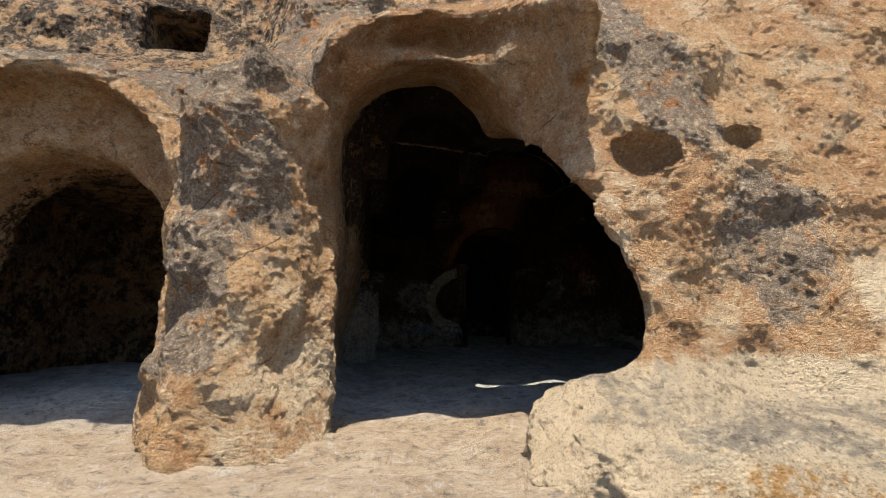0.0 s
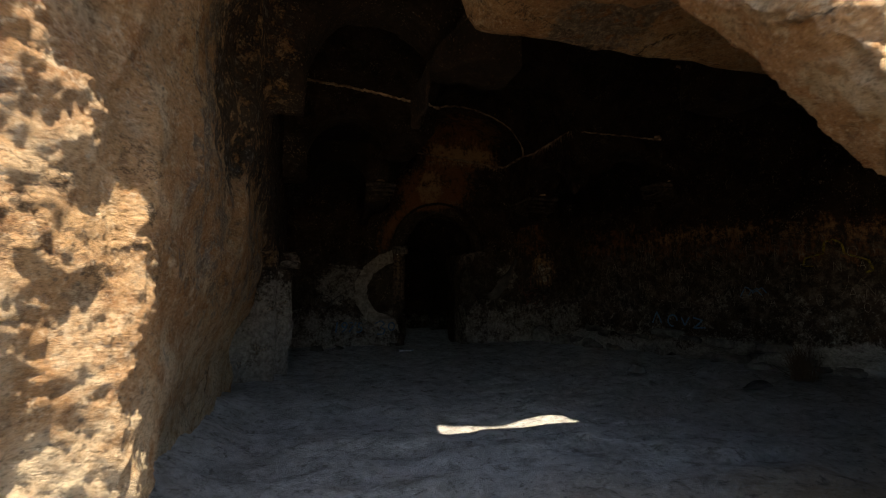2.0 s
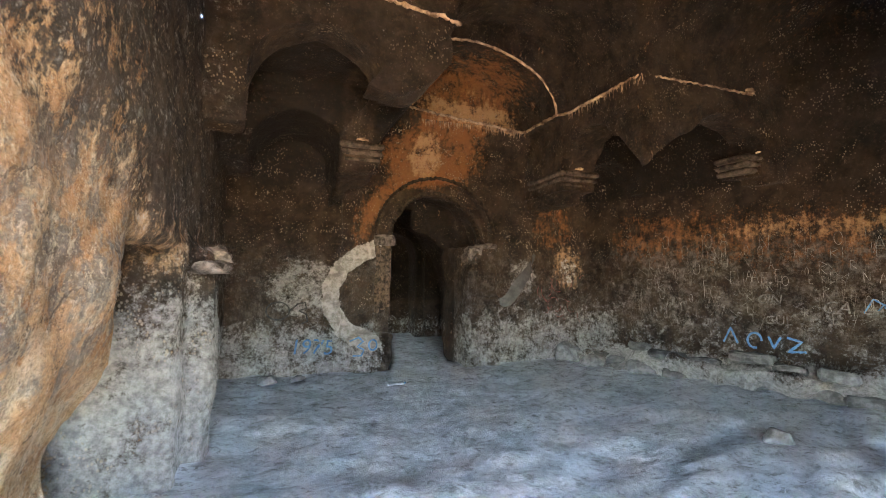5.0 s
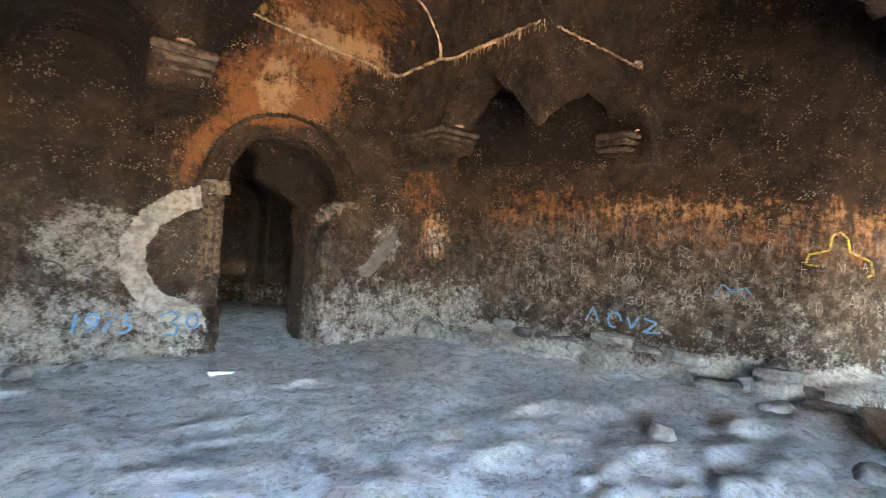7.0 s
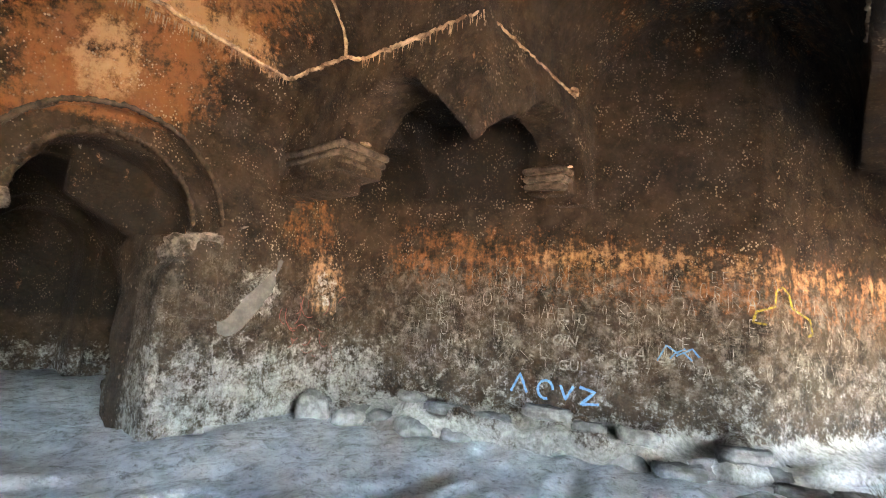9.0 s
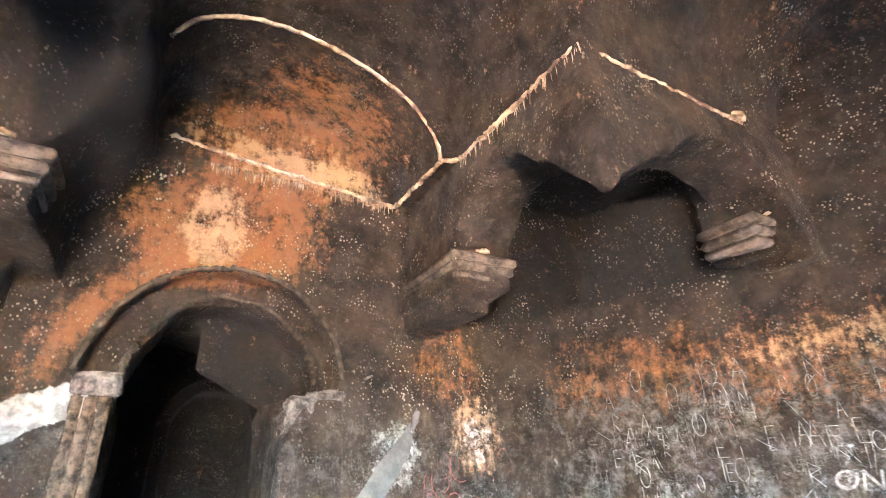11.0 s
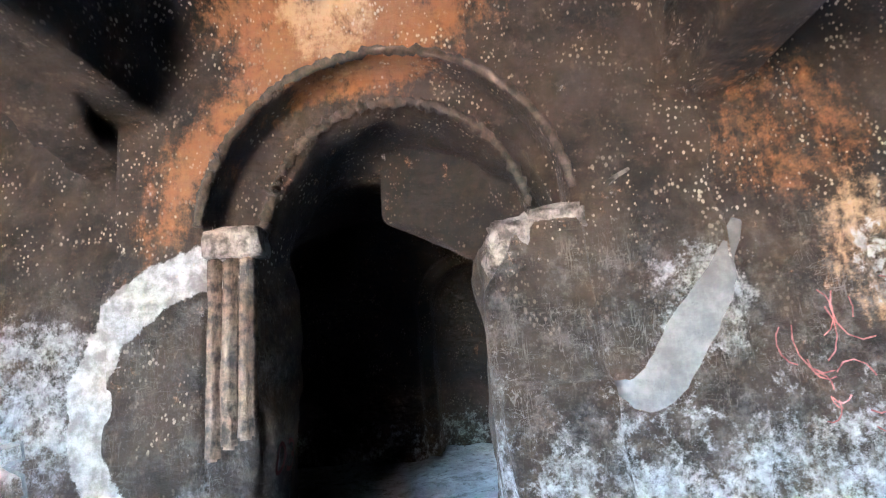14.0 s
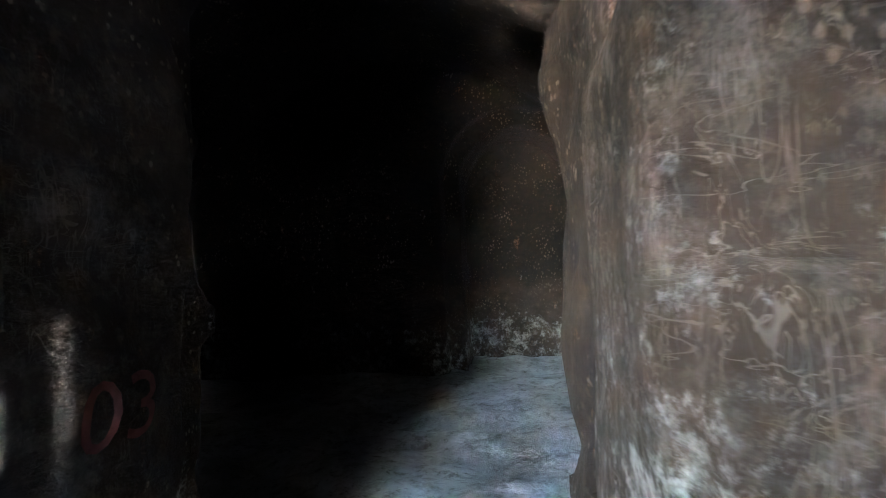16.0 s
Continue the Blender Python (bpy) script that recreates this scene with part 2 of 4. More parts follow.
ROCK, FLOOR = rock_material(), floor_material()
EDGE = plain_material("worn_pale_edge", (0.11, 0.065, 0.04), (0.54, 0.38, 0.25), 6.0, 0.9, 0.02)
CAPSTONE = plain_material("sooted_capital_stone", (0.022, 0.016, 0.012), (0.095, 0.07, 0.054), 7.0, 0.9, 0.02)
BROKEN = plain_material("freshly_broken_stone", (0.045, 0.034, 0.027), (0.2, 0.165, 0.14), 12.0, 0.92, 0.04)
PIERSTONE = plain_material("scraped_pier_stone", (0.03, 0.021, 0.015), (0.17, 0.115, 0.075), 14.0, 0.9, 0.04)
PLASTER = plain_material("smooth_grey_mortar", (0.055, 0.051, 0.048), (0.10, 0.093, 0.087), 5.0, 0.9, 0.006)
SOOTY = plain_material("sooted_arch_rim", (0.016, 0.011, 0.007), (0.06, 0.04, 0.026), 12.0, 0.9, 0.03)
STONE = plain_material("dusty_loose_stone", (0.07, 0.067, 0.064), (0.17, 0.165, 0.16), 9.0, 0.93, 0.02)
TWIG = plain_material("dry_brown_twig", (0.05, 0.032, 0.02), (0.10, 0.065, 0.04), 20.0, 0.9, 0.002)
CHALK = plain_material("pale_scratch_in_soot", (0.08, 0.068, 0.058), (0.42, 0.385, 0.34), 14.0, 0.95, 0.001)
FAINT = plain_material("faint_chalk_on_soot", (0.07, 0.06, 0.052), (0.24, 0.22, 0.2), 25.0, 0.95, 0.001)
BLUE = plain_material("faded_blue_spray_paint", (0.05, 0.13, 0.27), (0.13, 0.26, 0.43), 18.0, 0.8, 0.001)
RED = plain_material("faded_red_spray_paint", (0.13, 0.035, 0.03), (0.30, 0.12, 0.10), 18.0, 0.8, 0.001)
OLDRED = plain_material("old_dark_red_paint", (0.07, 0.016, 0.012), (0.12, 0.035, 0.028), 18.0, 0.85, 0.001)
YELLOW = plain_material("yellow_spray_paint", (0.06, 0.045, 0.015), (0.30, 0.24, 0.03), 18.0, 0.75, 0.001)
DARK = plain_material("black_spray_paint", (0.03, 0.03, 0.032), (0.09, 0.085, 0.08), 18.0, 0.8, 0.001)
PLASTIC = plain_material("crushed_clear_plastic", (0.55, 0.60, 0.66), (0.75, 0.79, 0.83), 12.0, 0.25, 0.004, 0.5)

# ---- carved rock as one solid with cavities ----
# two grids: the whole place, and a finer one round the carved east end of the hall
WHOLE = (-8.3, 10.6, -14.0, 7.0, -0.7, 8.2, 0.075)
EAST = (-3.25, 6.3, -3.95, 1.75, -0.15, 6.1, 0.0375)
AX0, AX1, CW = -0.02, 2.74, 0.72          # sides of the central bay, thickness of its arcades
YE, YW = -3.48, -6.4
ZC = 4.57
xc, yc = (AX0 + AX1) / 2, (YE + YW) / 2
GX = GY = GZ = None


def lay_grid(x0, x1, y0, y1, z0, z1, h):
    global GX, GY, GZ
    axes = [np.arange(a, b, h) for a, b in ((x0, x1), (y0, y1), (z0, z1))]
    GX, GY, GZ = [a.astype(np.float32) for a in np.meshgrid(*axes, indexing="ij")]


RNG = np.random.default_rng(7)
LATTICE = RNG.random((64, 64, 64)).astype(np.float32)


def lump(x, y, z, scale, shift=0.0):
    """Smooth value noise in -1..1; scale: metres from lump to lump."""
    out = []
    for c in (x, y, z):
        c = c / scale + shift + 1000
        i = np.floor(c)
        f = (c - i).astype(np.float32)
        out.append((i.astype(np.int32) & 63, f * f * (3 - 2 * f)))
    (i, u), (j, v), (k, w) = out
    i1, j1, k1 = (i + 1) & 63, (j + 1) & 63, (k + 1) & 63
    a = (LATTICE[i, j, k] * (1 - u) + LATTICE[i1, j, k] * u) * (1 - v) + (LATTICE[i, j1, k] * (1 - u) + LATTICE[i1, j1, k] * u) * v
    b = (LATTICE[i, j, k1] * (1 - u) + LATTICE[i1, j, k1] * u) * (1 - v) + (LATTICE[i, j1, k1] * (1 - u) + LATTICE[i1, j1, k1] * u) * v
    return (a * (1 - w) + b * w) * 2 - 1


def smooth(v, lo, hi):
    t = np.clip((v - lo) / (hi - lo), 0, 1)
    return t * t * (3 - 2 * t)


def box(x0, x1, y0, y1, z0, z1):
    d = [np.maximum(a - g, g - b) for g, a, b in ((GX, x0, x1), (GY, y0, y1), (GZ, z0, z1))]
    return np.maximum(np.maximum(d[0], d[1]), d[2])


def arch(along, c, r, spring, base=-2.0):
    """Round-headed opening: the distance to it in the plane of a wall; along is the wall's own axis."""
    head = np.hypot(along - c, np.maximum(GZ - spring, 0)) - r
    return np.maximum(head, base - GZ)


def vault(along, c, r, spring):
    return np.where(GZ > spring, np.hypot(along - c, GZ - spring) - r, np.abs(along - c) - r)


def ball(cx, cy, cz, rx, ry, rz):
    k = np.sqrt(((GX - cx) / rx) ** 2 + ((GY - cy) / ry) ** 2 + ((GZ - cz) / rz) ** 2)
    return (k - 1) * min(rx, ry, rz)


def join(a, b, k=0.0):
    if k <= 0:
        return np.minimum(a, b)
    h = np.clip(0.5 + 0.5 * (b - a) / k, 0, 1)
    return b * (1 - h) + a * h - k * h * (1 - h)


def cut(a, b, k=0.0):
    return -join(-a, b, k)


def facade_y(x, z):
    base = -10.4 - 1.15 * (smooth(x, -1.5, -0.95) * smooth(z, 2.7, 2.0) + smooth(x, -1.8, -0.65) * smooth(z, 2.0, 2.7)) - 0.9 * smooth(x, 0.0, 5)
    back = 0.42 + 1.1 * smooth(x, -3.4, -4.6)
    brow = 0.5 * smooth(np.abs(x + 2.0), 1.5, 0.9) * smooth(z, 2.9, 3.5) * smooth(z, 4.9, 4.2)
    return base - brow + 0.2 * z + back * np.clip(z - 3.4, 0, 1.3) + 0.16 * np.maximum(z - 4.7, 0)


def carve():
    """The distance to the rock over the grid, below 0 in the open."""
    n1 = lump(GX, GY, GZ, 1.1)
    n2 = lump(GX, GY, GZ, 0.42, 9.3)
    n3 = lump(GX, GY, GZ, 0.19, 3.7)
    slant = lump(GX * 0.6 + GZ * 0.8, GY, GZ * 0.6 - GX * 0.8, 0.5, 5.5)

    # open air in front of the cliff
    air = (GY - facade_y(GX, GZ) + 0.2 * n1 + 0.08 * n2 + 0.06 * slant + 0.05 * n3) * 0.75
    # hood mouldings round the two arches stand proud of the cliff
    for c, r, s, t in ((-2.0, 1.1, 2.9, 0.1), (-5.62, 1.5, 1.85, 0.14)):
        ring = np.maximum(np.abs(vault(GX, c, r, s)) - t, s - 0.5 * (GX < c) - GZ)
        air = cut(air, np.maximum(ring, np.maximum(GY + 9.0, facade_y(GX, GZ) - 0.36 - GY)) + 0.04 * n2, 0.05)
    # the pillar between them
    pillar = np.maximum(np.hypot((GX + 3.68) / 1.0, (GY + 10.15) / 0.9) - 0.62 - 0.25 * smooth(GZ, 0.9, 0.0) + 0.1 * smooth(GZ, 2.2, 3.2), GZ - 3.25)
    air = cut(air, pillar + 0.14 * n2 + 0.08 * n3 + 0.05 * slant, 0.2)
    rough_in = 0.05 * n2 + 0.04 * n3

    # the great hall
    right_wall = np.minimum((GX - 4.55 + (GY + 0.6) * 0.385) * 0.93, (GX - 6.4 + (GY + 5.4) * 2.0) * 0.45)
    right_wall = np.maximum(right_wall, GX - 9.7)
    hall = np.maximum(np.maximum(np.maximum(-2.82 - GX, right_wall), np.maximum(-8.7 - GY, GY)), GZ - 4.55)
    spring = 3.5
    left_face = -0.6 + 0.5 * smooth(GZ, 3.65, 4.5)       # the left arcade leans out towards its cornice
    for x0, x1, east in ((left_face - 0.6, left_face, -2.35), (AX1, AX1 + CW, -2.2)):
        w = np.maximum(np.maximum(x0 - GX, GX - x1), 2.9 - GZ)
        for c, r in ((east, 0.72), (-7.95, 0.75)):
            w = np.maximum(w, -arch(GY, c, r, spring))
        w = np.maximum(w, -np.maximum(YW - GY, GY - YE))
        hall = cut(hall, w)
    for y0, y1 in ((YE, YE + 0.6), (YW - CW, YW)):
        w = np.maximum(np.maximum(y0 - GY, GY - y1), 2.9 - GZ)
        w = np.maximum(w, -arch(GX, -1.66, 0.76, 3.7))
        w = np.maximum(w, -np.maximum(np.hypot((GX - 4.4) / 0.93, np.maximum(GZ - 3.4, 0) / 0.8) - 1, -2 - GZ))
        w = np.maximum(w, -np.maximum(AX0 - GX, GX - AX1))
        hall = cut(hall, w)
    # the columns have fallen: their stumps end in ragged, slanting breaks
    gone = np.full_like(GX, 9.0)
    ragged_end = 0.07 * n2 + 0.06 * n3 + 0.05 * slant
    for x0, x1, y0, y1, end in (
            (-1.2, AX0 + 0.1, YE, YE + 0.6, 3.8 + 0.55 * smooth(GX, -0.6, 0.05)),
            (AX1, AX1 + CW, YE, YE + 0.6, 3.27 + 0.6 * np.maximum(np.clip((GX - 2.8) / 0.7, 0, 1), np.clip((GY + 3.42) / 0.5, 0, 1))),
            (-0.8, AX0 + 0.1, YW - CW, YW, 3.85 + 0 * GX),
            (AX1, AX1 + CW, YW - CW, YW, 3.85 + 0 * GX)):
        gone = join(gone, np.maximum(np.maximum(np.maximum(x0 - 0.3 - GX, GX - x1 - 0.3), np.maximum(y0 - 0.3 - GY, GY - y1 - 0.3)), GZ - end - ragged_end))
    hall = join(hall, gone)
    hall = join(hall, np.maximum(box(4.8, 9.5, -7.5, -6.1, 2, 4.15), right_wall))
    hall = join(hall, np.maximum(np.maximum(np.maximum(-2.82 - GX, right_wall), np.maximum(-8.7 - GY, GY)), GZ - 3.25))
    # vaults of the cross arms and the dome over the crossing
    arm = np.maximum(vault(GX, xc, (AX1 - AX0) / 2, ZC), np.maximum(-8.7 - GY, GY + 1.66))
    apse_foot = ZC - 0.03 + 0.27 * smooth(GX, 2.0, -0.2)
    arm = join(arm, np.maximum((np.hypot((GX - 1.22) / 1.33, np.maximum(GZ - apse_foot, 0) / 0.95) - 1), np.maximum(-8.7 - GY, GY + 0.42)))
    arm = np.maximum(arm, 4.3 - GZ)
    cross = np.maximum(np.maximum(vault(GY, yc, (YE - YW) / 2, ZC), np.maximum(-2.82 - GX, right_wall)), 4.3 - GZ)
    hall = join(hall, join(arm, cross))
    hall = join(hall, np.maximum(ball(xc, yc, 5.2, 1.45, 1.52, 1.35), 4.7 - GZ), 0.06)
    # the part of the back wall that carries the lunette leans out towards its sill
    lean = 0.1 + 0.38 * smooth(GZ, 3.7, 4.5)
    hall = cut(hall, np.maximum(np.maximum(-0.9 - GX, GX - AX1 - 0.2), np.maximum(-lean - GY, GZ - apse_foot)))
    # blind arches of the two corner bays, and the little apse beside the right one
    for c, r, s, y0, x0, x1 in ((-1.78, 0.67, 3.4, -1.62, -9, -0.62), (4.06, 0.58, 3.38, -1.24, 3.2, 9)):
        blind = np.maximum(np.maximum(y0 - GY, GY - 0.4), 3.35 - GZ)
        blind = np.maximum(np.maximum(blind, -arch(GX, c, r, s)), np.maximum(x0 - GX, GX - x1))
        hall = cut(hall, blind)
    # brackets left hanging where the wall piers broke away
    broken_end = 2.9 + 0.42 * np.clip((GX + 1.15) / 0.55, 0, 1) + 0.45 * np.clip((-0.3 - GY) / 1.3, 0, 1)
    hall = cut(hall, np.maximum(np.maximum(-1.15 - GX, GX - left_face + 0.35 * smooth(GY, -1.2, -0.1) * smooth(GZ, 4.3, 3.4)), np.maximum(np.maximum(-1.62 - GY, GY - 0.3), np.maximum(np.minimum(broken_end, 3.36) - GZ + 0.3 * ragged_end, GZ - 4.75))))
    hall = cut(hall, box(AX1 + 0.02, 3.44, -1.47, 0.3, 3.3, 4.65))
    hall = cut(hall, box(2.84, 3.3, -1.25, 0.3, 3.05, 3.4) + 0.25 * ragged_end)
    hall = cut(hall, np.maximum(np.maximum(-right_wall - 0.32, -9 - GX), np.maximum(np.maximum(-3.3 - GY, GY + 2.7), np.maximum(3.36 - GZ, GZ - 4.6))))
    # left wall: recess and broken pier beside the entrance
    hall = join(hall, box(-3.75, -2.6, -5.5, -4.2, -2, 1.85) + 0.08 * n2, 0.1)
    lean_in = -3.24 + 0.34 * smooth(GZ, 0.1, 1.8) + 0.1 * smooth(GZ, 1.8, 3.0)
    hall = join(hall, np.maximum(np.maximum(lean_in + 0.06 * n2 - GX, GX + 2.0), np.maximum(np.maximum(-9.6 - GY, GY + 5.3), GZ - 2.4)), 0.08)
    shafts = join(box(-3.9, -2.78, -4.55, -4.2, -2, 1.95), box(-3.9, -2.58, -4.0, -3.65, -2, 1.95))
    shafts = join(shafts, box(-3.9, -2.84, -4.5, -3.6, -2, 1.95))
    hall = cut(hall, shafts + 0.07 * n2 + 0.04 * n3, 0.04)
    # rubble bench along the foot of the right wall
    bench = np.maximum(-right_wall - 0.62 - 0.15 * n2, GZ - 0.2 - 0.16 * n2 - 0.1 * n3 - 0.25 * np.clip(right_wall + 0.5, 0, 1))
    hall = cut(hall, np.maximum(bench, np.maximum(GY + 0.4, -8.5 - GY)), 0.05)
    # chamber behind the door, its passage and the arched recess
    chamber = np.maximum(box(-3.2, 2.75, 1.1, 4.9, -2, 9), vault(GX, -0.2, 2.95, 0.9))
    chamber = join(chamber, np.maximum(arch(GX, 1.35, 0.72, 2.3), np.maximum(4.7 - GY, GY - 6.0)))
    chamber = join(chamber, np.maximum(arch(GX, 1.35, 0.92, 2.3), np.maximum(4.7 - GY, GY - 5.1)))
    door = np.maximum(arch(GX, 0.88, 1.18, 2.39), np.maximum(-0.8 - GY, GY - 0.16))
    jamb_l, jamb_r = -0.02 - 0.17 * np.clip(GY, 0, 1), 1.56 - 0.14 * np.clip(GY - 0.1, 0, 0.7)
    across = (GX - 0.92) / np.where(GX < 0.92, 0.88, 1.06)
    passage = np.maximum(np.maximum(np.hypot(across, np.maximum(GZ - 2.3, 0) / 0.98) - 1.0, np.where(GZ > 2.3, -9, np.maximum(jamb_l - GX, GX - jamb_r))), np.maximum(-0.4 - GY, GY - 0.9))
    rear = np.maximum(np.maximum(np.hypot(GX - 0.61, np.maximum(GZ - 2.25, 0)) - 0.85, jamb_l - GX), np.maximum(0.7 - GY, GY - 1.3))
    rear = np.maximum(rear, -(np.maximum(box(0.7, 1.6, 0.5, 1.4, 2.3, 3.4), 3.6 - 0.55 * GX - GZ + 0.1 * slant - 0.55) + 0.7 * ragged_end))
    inner = join(chamber, join(door, join(passage + 0.4 * ragged_end, rear + 0.5 * ragged_end)))
    piers = join(box(-0.36, -0.0, 0.0, 0.4, -2, 2.42), np.maximum(box(1.46, 2.1, -0.2, 0.5, -2, 2.28), 1.46 + 0.2 * smooth(GZ, 1.8, 2.15) - GX) + 0.04 * n2 + 0.03 * n3)
    piers = join(piers, box(1.52, 2.12, -0.3, 0.5, -2, 1.34) + 0.06 * n2 + 0.04 * n3, 0.05)
    piers = join(piers, box(-1.25, -0.02, -0.2, 0.5, -2, 0.62) + 0.12 * n2, 0.1)
    # portal: a round arch, with its right side fallen away under an overhang
    deep = np.maximum(-13.5 - GY, GY + 7.6)
    head = 2.66 + 0.3 * np.clip(GY + 9.8, -0.6, 2.0)
    across = (GX + 2.03) / np.where(GX > -2.03, 0.85, 0.84 + 0.14 * smooth(GY, -10.2, -9.4))
    portal = np.maximum(np.maximum(np.hypot(across, np.maximum(GZ - head, 0) / 0.92) - 1.0, np.maximum(-3.0 + 0.05 * n2 - GX, GX + 0.86)), deep)
    side = -1.06 + 0.42 * smooth(GZ, 1.95, 1.05) - 0.25 * smooth(GZ, 0.8, 0.3) + 6.0 * smooth(GY, -11.32, -9.2)
    fallen = np.maximum(np.maximum(GX - side, -2.2 - GX), np.maximum(GZ - np.clip(2.06 + 0.58 * (GY + 11.2) + 0.14 * np.clip(GX + 1, 0, 2), 1.95, 3.25) + 0.95 * np.clip(GX + 1.15, 0, 0.7) * smooth(GY, -10.2, -10.8) - 0.1 * n2, deep))
    portal = join(portal, fallen, 0.06)
    left = np.maximum(vault(GX, -5.5, 1.06, 1.5), np.maximum(-12 - GY, GY + 8.2))
    left = join(left, box(-7.6, -3.75, -8.7, -5.5, -2, 2.7), 0.2)
    # unseen opening added far to the right, to let more daylight into the hall
    far = np.maximum(vault(GX, 8.0, 1.1, 1.2), np.maximum(-15 - GY, GY + 8.0))
    window = np.maximum(box(-6.15, -5.25, -9.5, -5.0, 4.98, 5.7), -9)
    air = join(air, join(portal, left) + 0.8 * rough_in, 0.14)
    air = join(air, far + 0.5 * rough_in, 0.1)
    air = join(air, window, 0.05)
    air = join(air, cut(join(hall, inner), piers) + rough_in * 0.5)
    # a gap above the arch, where the hood has parted from the cliff, lets one sunbeam in
    bx, by = sun_dir.x / sun_dir.z, sun_dir.y / sun_dir.z
    gap_u, gap_v = GX - bx * GZ, GY - by * GZ
    gap = np.maximum(np.abs(gap_u + 0.46 + 0.1 * n2) - 0.7, np.abs(gap_v + 7.54 + 0.1 * (gap_u + 0.5)) - 0.2 + 0.12 * np.abs(n2))
    air = join(air, np.maximum(gap, np.maximum(3.0 - GZ, GZ - 9)))
    # the low boulder at the foot of the portal's broken side, and fallen lumps of the cliff foot
    air = cut(air, ball(-0.85, -11.35, 0.0, 0.62, 0.66, 0.66) + 0.1 * n2 + 0.06 * n3, 0.42)
    air = cut(air, ball(0.7, -11.75, -0.1, 1.9, 0.7, 0.5) + 0.08 * n2 + 0.05 * n3, 0.3)
    # the small hole in the back wall
    air = join(air, ball(3.87, 0.0, 1.87, 0.1, 0.32, 0.15))
    # niches in the cliff
    for c in ((-0.45, -11.14, 2.3, 0.24, 0.22, 0.17), (0.42, -11.2, 2.47, 0.2, 0.26, 0.1)):
        air = join(air, ball(*c), 0.04)
    return air


def skin(a, x0, y0, z0, h):
    """Vertices and quads of the surface a = 0, with a < 0 in the open."""
    s = a < 0
    mixed = np.zeros(tuple(d - 1 for d in a.shape), bool)
    n = [slice(0, -1), slice(1, None)]
    corners = [(i, j, k) for i in (0, 1) for j in (0, 1) for k in (0, 1)]
    count = sum(s[n[i], n[j], n[k]].astype(np.int8) for i, j, k in corners)
    cells = np.argwhere((count > 0) & (count < 8))
    number = np.full(mixed.shape, -1, np.int32)
    number[tuple(cells.T)] = np.arange(len(cells))
    val = {c: a[tuple((cells + c).T)] for c in corners}
    total, hits = np.zeros((len(cells), 3)), np.zeros(len(cells))
    for p in corners:
        for axis in range(3):
            if p[axis] == 0:
                q = tuple(1 if m == axis else p[m] for m in range(3))
                va, vb = val[p], val[q]
                on = (va < 0) != (vb < 0)
                f = np.where(on, va / np.where(on, va - vb, 1), 0)
                at = np.array(p, float)[None] + np.eye(3)[axis][None] * f[:, None]
                total += at * on[:, None]
                hits += on
    verts = (cells + total / hits[:, None]) * h + np.array((x0, y0, z0))
    quads = []
    for axis in range(3):
        lo, hi = [slice(None)] * 3, [slice(None)] * 3
        lo[axis], hi[axis] = slice(0, -1), slice(1, None)
        e = np.argwhere(s[tuple(lo)] != s[tuple(hi)])
        u, v = (axis + 1) % 3, (axis + 2) % 3
        e = e[(e[:, u] > 0) & (e[:, v] > 0) & (e[:, u] < a.shape[u] - 1) & (e[:, v] < a.shape[v] - 1)]
        du, dv = np.eye(3, dtype=int)[u], np.eye(3, dtype=int)[v]
        q = np.stack([number[tuple((e - du * m - dv * k).T)] for m, k in ((1, 1), (0, 1), (0, 0), (1, 0))], 1)
        flip = ~s[tuple(e.T)]
        q[flip] = q[flip][:, ::-1]
        quads.append(q)
    return verts, np.concatenate(quads)[:, ::-1]


def mesh_from(name, verts, quads):
    me = bpy.data.meshes.new(name)
    me.from_pydata(verts.tolist(), [], quads.tolist())
    me.polygons.foreach_set("use_smooth", np.ones(len(me.polygons), bool))
    me.update()
    return me


def give(me, name, values):
    me.attributes.new(name, "FLOAT", "POINT").data.foreach_set("value", np.asarray(values, np.float32))


def near_line(x, z, points, width):
    """1 on the broken line through points (x, z), falling to 0 at width from it."""
    d = np.full(x.shape, 9.0)
    for (x0, z0), (x1, z1) in zip(points[:-1], points[1:]):
        dx, dz = x1 - x0, z1 - z0
        t = np.clip(((x - x0) * dx + (z - z0) * dz) / (dx * dx + dz * dz), 0, 1)
        d = np.minimum(d, np.hypot(x - x0 - t * dx, z - z0 - t * dz))
    return smooth(d, width, width * 0.45)


def blot(x, z, cx, cz, rx, rz):
    return smooth(np.hypot((x - cx) / rx, (z - cz) / rz), 1.15, 0.6)


